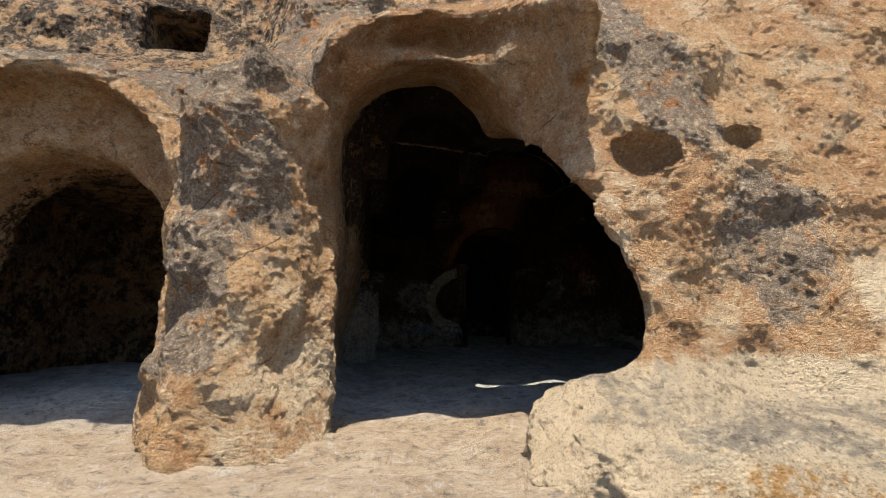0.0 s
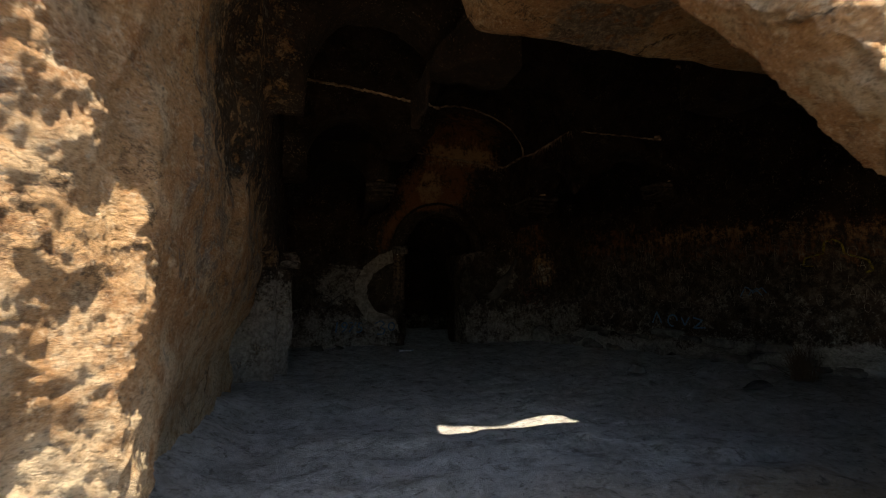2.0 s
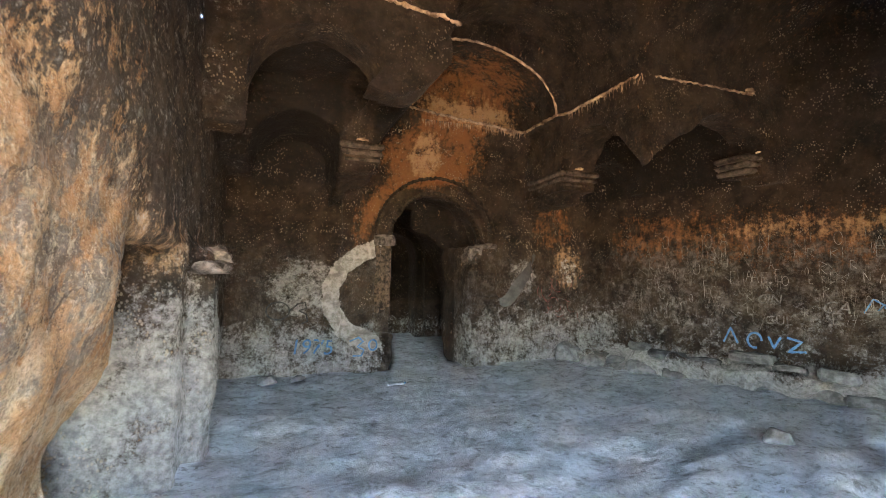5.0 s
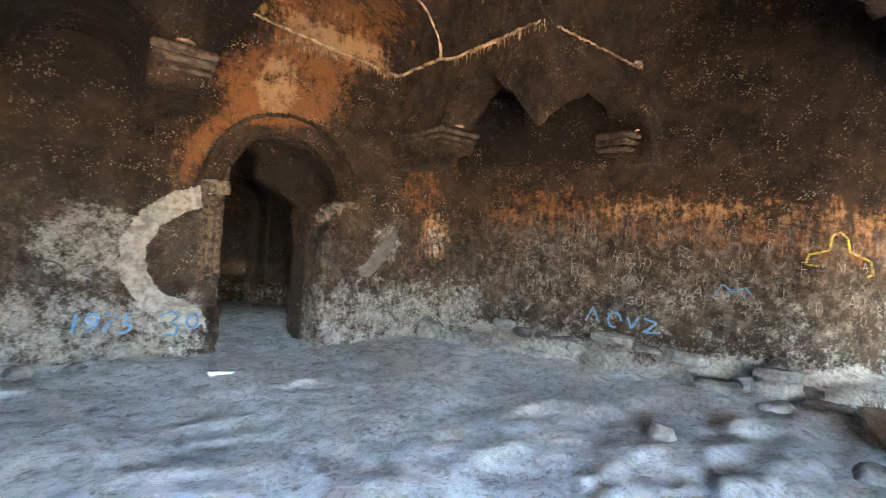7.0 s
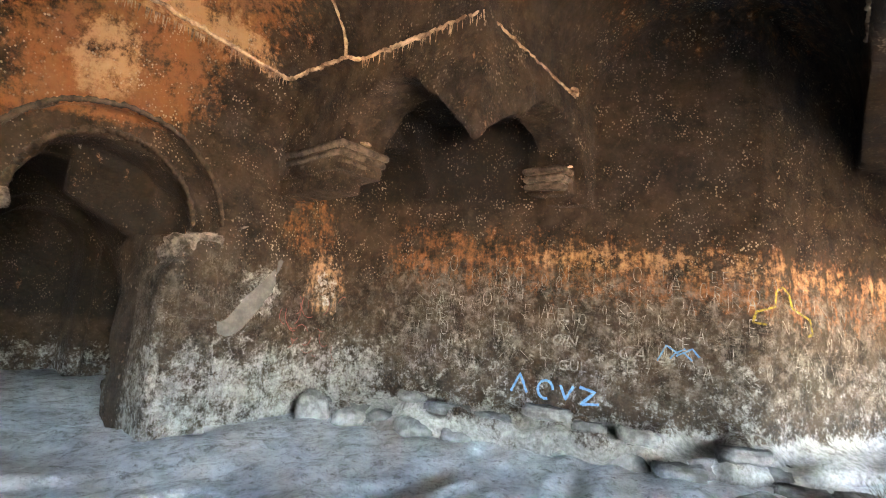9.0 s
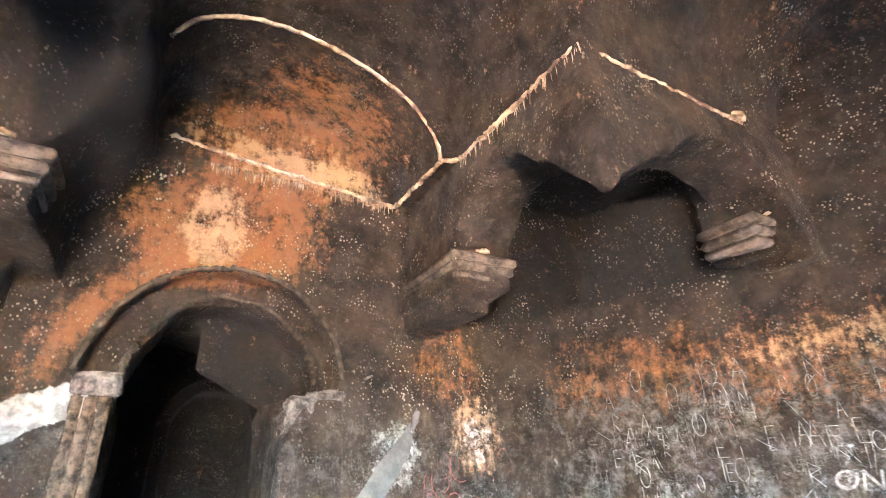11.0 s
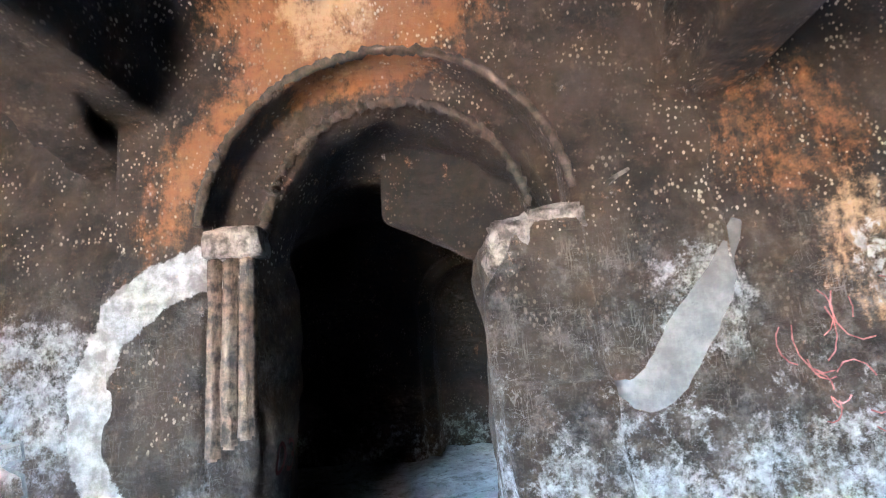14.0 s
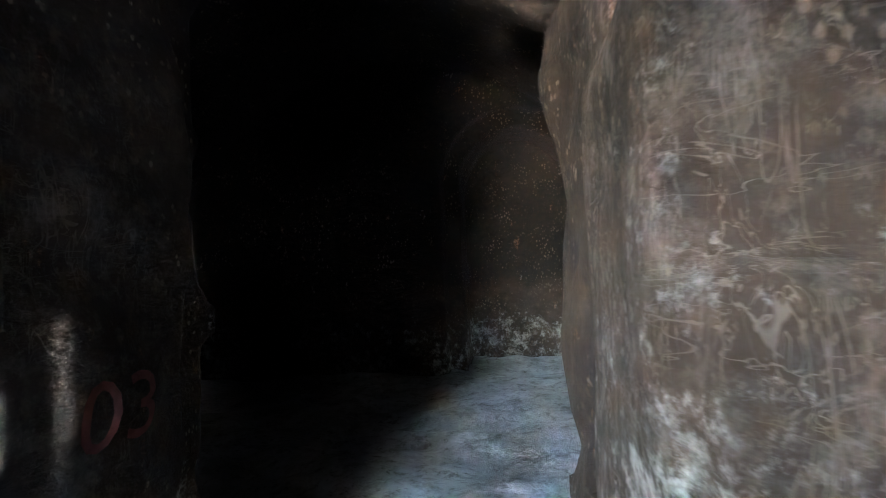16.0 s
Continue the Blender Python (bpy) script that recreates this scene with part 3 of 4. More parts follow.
def marks(me, v):
    x, y, z = v[:, 0], v[:, 1], v[:, 2]
    rw = np.minimum((x - 4.55 + (y + 0.6) * 0.385) * 0.93, (x - 6.4 + (y + 5.4) * 2.0) * 0.45)
    back = smooth(y, -1.9, -0.9) * smooth(y, 0.9, 0.5)
    wall = smooth(y, -0.75, -0.4) * smooth(y, 0.7, 0.3)
    right = smooth(rw, -1.05, -0.6) * smooth(y, -0.3, -0.9)
    leftw = smooth(x, -2.3, -2.6) * smooth(y, -0.3, -0.8) * smooth(x, -3.9, -3.6)
    inside = smooth(y, -9.3, -7.9) * smooth(x, -3.75, -3.5)
    entry = leftw * smooth(y, -4.7, -6.0)
    left_room = smooth(x, -3.7, -3.9) * smooth(y, -9.6, -9.0)
    give(me, "soot", np.clip(inside * (1 - 0.62 * entry * smooth(z, 2.7, 1.2) - 0.38 * entry) + 0.45 * left_room + 0.9 * smooth(y, 0.5, 0.9), 0, 1) - 0.15 * leftw * smooth(z, 2.3, 1.5))
    pillar_l = smooth(np.abs(x + 3.95 - 0.12 * (z - 1.5)), 0.42, 0.2) * smooth(z, 0.3, 0.9)
    arc = lambda c, r, sp, wide: smooth(np.abs(np.hypot(x - c, np.maximum(z - sp, 0)) - r), wide, wide * 0.4) * smooth(z, sp - 0.3, sp + 0.2)
    hoods = np.maximum(0.9 * arc(-2.0, 1.35, 2.9, 0.32) * smooth(x, -1.6, -2.2), 1.0 * arc(-5.5, 1.95, 1.7, 0.5))
    upper = 0.3 * smooth(z, 3.9, 4.8) + 0.25 * smooth(z, 4.0, 4.6) * smooth(x, -1.2, -2.0)
    streaks = np.maximum(1.0 * near_line(x, z, [(-0.75, 4.6), (-0.4, 3.5), (-0.1, 2.7)], 0.5), 0.8 * blot(x, z, 0.5, 1.6, 0.5, 0.75))
    give(me, "lichen", (1 - inside) * np.clip(np.maximum(np.maximum(hoods, pillar_l), np.maximum(upper, streaks)), 0, 1)
         + 0.5 * smooth(x, -2.4, -2.65) * smooth(x, -3.7, -3.5) * smooth(y, -9.6, -8.8) * smooth(y, -4.8, -5.6) * smooth(z, 0.5, 1.6))
    # the entry term paints light off the sunlit ground onto the lower jamb
    give(me, "chalk_and_bounce", 0.5 * entry * smooth(z, 2.0, 0.8) + (1 - inside) * np.maximum(1.3 * smooth(z, 0.95, 0.5) * smooth(x, -1.9, -1.6), np.maximum(0.75 * smooth(x, 0.5, 1.3) * smooth(z, 2.0, 1.2), 0.5 * blot(x, z, -0.85, 1.6, 0.25, 0.5))))
    give(me, "ochre", (1 - inside) * (0.6 * blot(x, z, -0.35, 0.12, 0.6, 0.22) + 0.35 * blot(x, z, -3.7, 0.25, 0.6, 0.4)))
    # shade of bays, left arcade face, passage and chamber, painted into the soot colour
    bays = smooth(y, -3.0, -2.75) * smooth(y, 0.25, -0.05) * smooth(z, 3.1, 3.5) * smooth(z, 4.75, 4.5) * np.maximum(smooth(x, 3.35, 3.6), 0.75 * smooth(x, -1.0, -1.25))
    arcade_shade = smooth(y, -3.0, -2.6) * smooth(y, -0.05, -0.3) * smooth(z, 3.1, 3.4) * smooth(z, 4.75, 4.55) * smooth(x, -0.8, -0.62) * smooth(x, 0.15, 0.0)
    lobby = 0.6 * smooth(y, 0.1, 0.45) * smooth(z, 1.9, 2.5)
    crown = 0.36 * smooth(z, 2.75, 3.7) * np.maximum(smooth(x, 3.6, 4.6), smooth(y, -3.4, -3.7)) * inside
    give(me, "thick", np.clip(np.maximum(np.maximum(bays, arcade_shade), np.maximum(np.maximum(lobby, smooth(y, 0.95, 1.2) * smooth(z, 0.7, 1.4)), crown)), 0, 1))
    band = smooth(np.abs(z - 2.4 - 0.05 * (y + 3)), 0.75, 0.2) * right
    lunette = back * blot(x, z, 1.25, 5.0, 1.25, 0.75)
    over = wall * blot(x, z, 0.75, 4.0, 1.15, 0.7)
    give(me, "warm", np.clip(0.8 * over + 0.8 * lunette + 0.5 * band + 0.35 * wall * near_line(x, z, [(-0.7, 2.3), (-0.5, 2.9), (0.0, 3.5), (0.9, 3.75)], 0.3)
                             + 0.55 * wall * smooth(np.abs(np.hypot(x - 0.87, z - 2.37) - 1.32), 0.2, 0.06) * smooth(z, 2.2, 2.5) * smooth(x, 1.6, 0.9)
                             + 0.5 * wall * blot(x, z, 3.5, 2.75, 0.6, 0.6) + 0.3 * smooth(x, 4, 5) * smooth(z, 5.2, 5.6) + 0.3 * leftw * smooth(np.abs(z - 1.9), 0.5, 0.2), 0, 1))
    give(me, "bright", np.clip(0.75 * wall * blot(x, z, 0.6, 3.95, 0.38, 0.5) + 0.6 * back * near_line(x, z, [(0.35, 4.95), (0.9, 4.75), (2.2, 4.68)], 0.34)
                               + 0.35 * back * blot(x, z, 1.5, 4.95, 0.75, 0.4) + 0.5 * band * smooth(np.abs(z - 2.58 - 0.05 * (y + 3)), 0.4, 0.1) * smooth(y, -1.8, -3.2)
                               + 0.6 * wall * blot(x, z, 3.85, 1.95, 0.45, 0.6) + 0.5 * leftw * smooth(np.abs(z - 1.85), 0.35, 0.15) * smooth(y, -3.9, -4.4), 0, 1))
    low = smooth(z, 1.5, 0.35)
    dark_disc = blot(x, z, -0.62, 1.42, 0.36, 0.62) * wall
    left_pale = wall * smooth(x, -0.1, -0.3) * np.maximum(0.62 * smooth(z, 1.35, 0.5), 0.62 * blot(x, z, -1.5, 1.45, 0.75, 0.6))
    right_pale = wall * smooth(x, 1.3, 1.5) * (0.42 * smooth(z, 1.5, 0.4) + 0.2 * smooth(z, 2.2, 1.0) + 0.4 * blot(x, z, 2.75, 1.75, 0.4, 0.4))
    give(me, "pale", np.clip(left_pale + right_pale + right * (0.62 * smooth(z, 0.5, 0.22) + 0.3 * smooth(z, 2.1, 0.9)) + 0.6 * leftw * smooth(z, 1.9, 0.8) + 0.22 * leftw
                             + 0.4 * smooth(y, 0.6, 1.0) * smooth(z, 0.9, 0.3) - 0.9 * dark_disc, 0, 1))
    give(me, "white", np.clip(wall * (0.9 * near_line(x, z, [(-0.28, 2.2), (-0.55, 2.1), (-0.9, 1.85), (-1.08, 1.5), (-1.05, 1.1), (-0.85, 0.75), (-0.4, 0.55)], 0.22)
                              + 0.45 * blot(x, z, -0.5, 0.35, 0.5, 0.35) + 0.35 * blot(x, z, 2.45, 1.7, 0.3, 0.3)
                              + 0.5 * blot(x, z, 3.87, 1.85, 0.3, 0.36)), 0, 1))
    give(me, "chipped", np.clip(0.4 + 0.6 * wall + 0.5 * leftw + 0.5 * right * smooth(z, 1.8, 2.4) + 0.5 * entry, 0, 1))
    give(me, "scratched", np.clip(right * smooth(z, 2.6, 2.0) * smooth(z, 0.5, 0.9) + 0.6 * wall * smooth(z, 2.4, 1.8) * (1 - dark_disc * 0.5) + 0.15 * leftw, 0, 1))


sheets = []
for bounds in (WHOLE, EAST):
    lay_grid(*bounds)
    v, q = skin(carve(), bounds[0], bounds[2], bounds[4], bounds[6])
    q = q[np.all(q >= 0, 1)]
    if bounds is WHOLE:
        m = v[q].mean(1)
        in_east = np.ones(len(q), bool)
        for axis in range(3):
            in_east &= (m[:, axis] > EAST[2 * axis] + 0.12) & (m[:, axis] < EAST[2 * axis + 1] - 0.12)
        q = q[~in_east]
    sheets.append((v, q))
GX = GY = GZ = None
verts = np.concatenate([v for v, q in sheets])
quads = np.concatenate([sheets[0][1], sheets[1][1] + len(sheets[0][0])])
mid = verts[quads].mean(1)
mx, my, mz = mid.T
outer = my < facade_y(mx, mz) + 0.9 - 0.4 * (mz > 3)
zone = np.full(len(quads), 1)
zone[(my > -8.9) & (mx > -2.65)] = 6
zone[(mz > 3.3) & (my > -8.9) & (my < 0.02)] = 2
zone[(my > -0.7) & (my < 0.3) & (mz < 4.4)] = 3
zone[(mx < -2.2) & (mx > -3.4) & (my > -9.2) & (my < -0.2) & (mz < 3.6)] = 4
zone[(mx > 3.9) & (my > -8.4) & (my < -0.5) & (mz < 3.6)] = 5
zone[my > 0.3] = 7
zone[outer | (mx < -3.5) & (my < -3)] = 0
zone[mz < -0.45] = -1
ROCKS = []
LABELS = ("sunlit orange tuff cliff, eroded and lichened", "rough tuff wall of the entrance passage", "sooted carved vaults, arches and broken pillar stumps, with painted shade",
          "sooted back wall with scraped plaster and chips", "rough carved wall scraped pale near the entrance", "sooted wall scratched full of names",
          "rough rock wall beside the entrance", "dark rough wall of the inner chamber, with painted shade")
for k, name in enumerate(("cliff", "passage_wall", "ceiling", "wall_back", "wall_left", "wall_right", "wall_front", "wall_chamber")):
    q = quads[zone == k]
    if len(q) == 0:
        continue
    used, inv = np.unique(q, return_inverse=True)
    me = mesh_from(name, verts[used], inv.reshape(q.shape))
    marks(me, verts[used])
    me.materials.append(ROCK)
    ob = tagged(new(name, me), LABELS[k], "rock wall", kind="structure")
    ROCKS.append((verts[used], inv.reshape(q.shape)))
    if k in (0, 1, 4):
        group = ob.vertex_groups.new(name="free")
        group.add(np.flatnonzero(np.isin(used, np.unique(quads[zone == k])) & ~np.isin(used, np.unique(quads[zone != k]))).tolist(), 1.0, "ADD")
        grow = ob.modifiers.new("finer", "SUBSURF")
        grow.subdivision_type, grow.levels, grow.render_levels = "SIMPLE", 2 if k < 2 else 1, 2 if k < 2 else 1
        for size, deep, sort in ((0.3, 0.08, "SOFT_NOISE"), (0.13, 0.05, "HARD_NOISE"), (0.05, 0.04, "HARD_NOISE")):
            tex = bpy.data.textures.new("crags", "CLOUDS")
            tex.noise_scale, tex.noise_depth, tex.noise_basis, tex.noise_type = size, 3, "ORIGINAL_PERLIN", sort
            rough = ob.modifiers.new("crags", "DISPLACE")
            rough.texture, rough.texture_coords, rough.strength, rough.mid_level, rough.vertex_group = tex, "GLOBAL", deep * (1.0 if k == 0 else 0.6), 0.5, "free"


MOUNDS = ((2.31, -4.03, 0.36, 0.16, 0.05), (2.93, -4.45, 0.3, 0.13, 0.05), (3.35, -4.2, 0.26, 0.12, 0.05), (3.95, -5.5, 0.26, 0.15, 0.06), (1.45, -3.34, 0.26, 0.12, 0.035),
         (1.75, -2.75, 0.4, 0.16, 0.04), (1.2, -4.6, 0.3, 0.12, 0.03), (2.2, -6.1, 0.28, 0.14, 0.035))      # x, y, half length, half width, height of slabs that stand up from the floor


def ground_z(x, y):
    out = smooth(y, -8.6, -10.2)
    slabs = 0 * x
    for cx, cy, rx, ry, h in MOUNDS:
        d = np.hypot((x - cx + 0.3 * (y - cy)) / rx, (y - cy) / ry) + 0.25 * lump(x, y, x * 0, 0.17, cx)
        slabs = np.maximum(slabs, 1.4 * h * smooth(d, 1.15, 0.75))
    return (slabs + 0.045 * lump(x, y, x * 0, 0.95) + 0.04 * lump(x * 0.6, y * 1.4, x * 0, 0.33, 4.0) + 0.03 * lump(x * 0.6, y * 1.4, x * 0, 0.15, 8.0)
            + out * (0.06 * lump(x, y, x * 0, 0.7, 2.0)) + 0.2 * smooth(x, -2.7, -3.4) * smooth(y, -5.4, -6.2) * smooth(y, -9.6, -8.6)
            + 0.09 * smooth(np.abs(y + 10.2 + 0.35 * lump(x, y * 0, x * 0, 0.8, 6.0)), 0.6, 0.1) - 0.16 * smooth(y, -11, -15))


def axis_steps(lo, hi, fine, far):
    a = list(np.arange(lo, hi, fine))
    step, p = fine, hi
    while p < far:
        a.append(p)
        step *= 1.35
        p += step
    a.append(far)
    step, p = fine * 1.35, lo - fine
    while p > -far:
        a.insert(0, p)
        step *= 1.35
        p -= step
    a.insert(0, -far)
    return np.array(a)


ax, ay = axis_steps(-6.5, 7.5, 0.07, 900.0), axis_steps(-13.5, 6.0, 0.07, 900.0)
fx, fy = np.meshgrid(ax, ay, indexing="ij")
near = smooth(np.maximum(np.abs(fx), np.abs(fy + 4)), 60, 15)
fz = ground_z(fx, fy) * near
idx = np.arange(fx.size).reshape(fx.shape)
quads_f = np.stack([idx[:-1, :-1], idx[1:, :-1], idx[1:, 1:], idx[:-1, 1:]], -1).reshape(-1, 4)
me = mesh_from("ground", np.stack([fx, fy, fz], -1).reshape(-1, 3), quads_f)
give(me, "outside", smooth(fy, -8.8, -9.8).ravel())
me.materials.append(FLOOR)
tagged(new("ground", me), "dusty uneven trodden rock floor", "ground", kind="structure")

# ---- helpers for things ----
from mathutils.bvhtree import BVHTree

TREE_V = np.concatenate([v for v, q in ROCKS])
shift, TREE_Q = 0, []
for v, q in ROCKS:
    TREE_Q += (q + shift).tolist()
    shift += len(v)
TREE = BVHTree.FromPolygons(TREE_V.tolist(), TREE_Q)


def part(name, bm, material, parent=None, label="", category="", kind="", group="", smoothed=True):
    me = bpy.data.meshes.new(name)
    bm.to_mesh(me)
    bm.free()
    me.materials.append(material)
    if smoothed:
        me.polygons.foreach_set("use_smooth", np.ones(len(me.polygons), bool))
    ob = new(name, me)
    ob.parent = parent
    return tagged(ob, label, category, group, kind)


def empty(name, at, label, category, group=""):
    ob = new(name)
    ob.location = at
    return tagged(ob, label, category, group)


def tube(points, radius, sides=7, jitter=0.0, rng=random, taper=0.0):
    """A tube along points, uneven by jitter."""
    bm = bmesh.new()
    rings = []
    pts = [Vector(p) for p in points]
    for i, p in enumerate(pts):
        d = (pts[min(i + 1, len(pts) - 1)] - pts[max(i - 1, 0)]).normalized()
        a = d.cross(Vector((0.13, 0.2, 1)) if abs(d.z) < 0.9 else Vector((1, 0, 0))).normalized()
        b = d.cross(a)
        r = radius * (1 - taper * i / (len(pts) - 1)) * (1 + rng.uniform(-jitter, jitter))
        rings.append([bm.verts.new(p + (a * math.cos(k * math.tau / sides) + b * math.sin(k * math.tau / sides)) * r * (1 + rng.uniform(-jitter, jitter) * 0.5)) for k in range(sides)])
    for q, r in zip(rings[:-1], rings[1:]):
        for k in range(sides):
            bm.faces.new((q[k], q[(k + 1) % sides], r[(k + 1) % sides], r[k]))
    bm.faces.new(rings[0][::-1])
    bm.faces.new(rings[-1])
    bmesh.ops.recalc_face_normals(bm, faces=bm.faces)
    return bm


def dense(points, step=0.06):
    out = [Vector(points[0])]
    for a, b in zip(points[:-1], points[1:]):
        a, b = Vector(a), Vector(b)
        n = max(1, int((b - a).length / step))
        out += [a.lerp(b, (k + 1) / n) for k in range(n)]
    return out


def slab(x0, x1, y0, y1, z0, z1, worn=0.012, cuts=4, seed=0, bevel=0.012):
    """A block with bevelled, unevenly worn edges."""
    bm = bmesh.new()
    bmesh.ops.create_cube(bm, size=1)
    bmesh.ops.scale(bm, vec=(x1 - x0, y1 - y0, z1 - z0), verts=bm.verts)
    bmesh.ops.translate(bm, vec=((x0 + x1) / 2, (y0 + y1) / 2, (z0 + z1) / 2), verts=bm.verts)
    bmesh.ops.bevel(bm, geom=bm.edges[:], offset=bevel, segments=2, affect="EDGES")
    bmesh.ops.subdivide_edges(bm, edges=[e for e in bm.edges if e.calc_length() > 0.08], cuts=cuts, use_grid_fill=True)
    for v in bm.verts:
        p = v.co * 7 + Vector((seed * 3.1, seed, 0))
        v.co += noise.noise_vector(p) * worn + noise.noise_vector(p * 3) * worn * 0.5
    return bm


def lump_mesh(rx, ry, rz, seed, rough=0.25, subdiv=3):
    bm = bmesh.new()
    bmesh.ops.create_icosphere(bm, subdivisions=subdiv, radius=1)
    for v in bm.verts:
        p = v.co + Vector((seed * 7.7, seed * 1.3, 0))
        f = 1 + rough * noise.noise(p * 1.3) + rough * 0.5 * noise.noise(p * 3.1) + rough * 0.3 * noise.noise(p * 7)
        v.co = Vector((v.co.x * rx, v.co.y * ry, max(v.co.z, -0.45) * rz)) * f
    return bm


def floor_at(x, y):
    return float(ground_z(np.array([x]), np.array([y]))[0])


# ---- cornices: worn pale edges where walls turn into vaults ----
xl, xr = AX0, AX1
CORNICES = [
    [(-2.6, YE - 0.06, 5.0), (-1.2, YE - 0.05, 4.88), (xl, YE - 0.01, 4.74)],
    [(xl + 0.05, -0.5, ZC + 0.2), (1.0, -0.5, ZC + 0.1), (xr - 0.22, -0.47, ZC - 0.03), (xr - 0.19, -1.66, ZC - 0.03), (xr, -1.68, ZC)],
    [(xr, -1.68, ZC), (xr, YE, ZC)],
    [(xr, YE, ZC), (4.75, YE, ZC)],
    [(xl, YW, ZC), (-2.75, YW, ZC)],
    [(xr, YW, ZC), (5.2, YW, ZC)],
]
rng = random.Random(5)
for k, line in enumerate(CORNICES):
    part("trim", tube([p + Vector((rng.gauss(0, 0.006), rng.gauss(0, 0.006), rng.gauss(0, 0.008))) for p in dense(line, 0.04)], 0.025 if k not in (3, 5) else 0.016, 8, 0.25, rng), EDGE, None, "worn pale edge of a carved cornice", "cornice", "structure")
ring = [(1.22 + 1.31 * math.cos(a), -1.64, ZC - 0.03 + 0.27 * float(smooth(1.22 + 1.31 * math.cos(a), 2.0, -0.2)) + 0.93 * math.sin(a)) for a in np.linspace(math.pi - 0.2, 0, 60)]
part("trim", tube([Vector(p) + Vector((0, 0, rng.gauss(0, 0.006))) for p in ring], 0.021, 8, 0.22, rng), EDGE, None, "worn pale lip of the apse arch", "cornice", "structure")
part("trim", lump_mesh(0.11, 0.07, 0.06, 3, 0.6), EDGE, None, "broken pale knob where a cornice ends", "cornice", "structure").location = (4.78, YE - 0.02, ZC)


# sooty drips combed down from the cornices
drips = bmesh.new()
for a, b, out, count in (((xr, -1.7), (xr, YE), (-0.012, 0), 70), ((xl + 0.13, -0.48), (xr - 0.2, -0.48), (0, -0.012), 90), ((xl + 0.2, -0.48), (xr - 0.4, -0.48), (0, -0.012), 40)):
    for k in range(count):
        t = rng.random()
        x, y = a[0] + (b[0] - a[0]) * t + out[0], a[1] + (b[1] - a[1]) * t + out[1]
        hang = rng.uniform(0.04, 0.16)
        bm = tube([(x, y, ZC), (x + rng.gauss(0, 0.008), y + rng.gauss(0, 0.008), ZC - hang)], 0.008, 4, 0.2, rng, 0.8)
        tmp = bpy.data.meshes.new("drip")
        bm.to_mesh(tmp)
        bm.free()
        drips.from_mesh(tmp)
        bpy.data.meshes.remove(tmp)
part("drips", drips, EDGE, None, "pale drips of scraped soot under the cornices", "stain", "stuff")


# ---- capitals hanging on the walls ----
def capital(x0, x1, y0, y1, z0, label, seed, steps=3):
    top = empty("capital", ((x0 + x1) / 2, y1, z0), label, "capital", "broken capitals")
    at = Matrix.Translation(-top.location)
    for k in range(steps):
        out = 0.015 + 0.028 * k
        bm = slab(x0 - out, x1 + out, y0 - out, y1, z0 + 0.02 + 0.105 * k, z0 + 0.1 + 0.105 * k, 0.009, 3, seed + k, 0.016)
        bm.transform(at)
        part("moulding", bm, CAPSTONE, top)
    chip = lump_mesh(0.1, 0.05, 0.03, seed, 0.4, 2)
    chip.transform(Matrix.Translation(((x0 + x1) / 2, y0 - 0.03, z0 + 0.04 + 0.105 * steps)) @ Matrix.Translation(-top.location))
    part("chipped_edge", chip, EDGE, top, "pale chipped upper edge")
    return top


capital(-1.12, -0.6, -1.63, -1.2, 3.36, "sooted stepped capital hanging on the back wall", 1)
capital(2.78, 3.44, -1.45, -0.3, 3.3, "sooted stepped capital with sharp mouldings, its pier broken away", 2)
capital(4.98, 5.6, -3.26, -2.72, 3.38, "faint sooted capital on the scratched wall", 5)
capital(-2.9, -2.55, YE + 0.08, YE + 0.62, 3.42, "worn capital on the wall beside the entrance", 8)

broken = empty("broken_capital", (-2.62, -3.85, 1.7), "pale broken capital on the pier beside the entrance", "capital")
for k, (dx, dy, dz, rx, ry, rz) in enumerate(((0.0, 0.0, 0.02, 0.16, 0.2, 0.09), (0.03, 0.08, 0.13, 0.12, 0.12, 0.1), (-0.02, -0.3, 0.0, 0.13, 0.2, 0.07))):
    bm = lump_mesh(rx, ry, rz, 40 + k, 0.5)
    bm.transform(Matrix.Translation((dx, dy, dz)))
    part("broken_block", bm, BROKEN, broken)

# ---- door mouldings ----
jamb = empty("door_pilaster", (-0.2, -0.08, 0.62), "fluted stone pilaster, sooted, beside the arched door", "pilaster")
for x in (-0.25, -0.145, -0.04):
    bm = slab(x - 0.047, x + 0.047, -0.05, 0.06, 1.02 + 0.5 * (x + 0.25), 2.27, 0.02, 5, 30 + 10 * x, 0.02)
    bm.transform(Matrix.Translation(-jamb.location))
    part("shaft", bm, PIERSTONE, jamb)
bm = slab(-0.31, 0.06, -0.09, 0.14, 2.26, 2.45, 0.02, 4, 4)
bm.transform(Matrix.Translation(-jamb.location))
part("impost", bm, BROKEN, jamb, "pale worn impost block")
# the rim of the door's outer arch, and the broken teeth of the inner one
for r, y, size, jit, mat, label in ((1.2, -0.12, 0.032, 0.25, SOOTY, "sooted rim of the door's outer arch"), (0.95, 0.12, 0.034, 0.5, SOOTY, "broken toothed edge of the door's inner arch")):
    line = [(0.88 + (r if r > 1 or a < 1.57 else 0.86) * math.cos(a), y + rng.gauss(0, 0.006), 2.37 + r * math.sin(a) + rng.gauss(0, 0.008)) for a in np.linspace(math.pi - 0.08, 0.08, 110)]
    part("trim", tube(line, size, 8, jit, rng), mat, None, label, "door arch", "structure")
pier = empty("door_pier", (1.85, -0.1, 0.0), "scraped stone pier with a broken pale top", "pier")
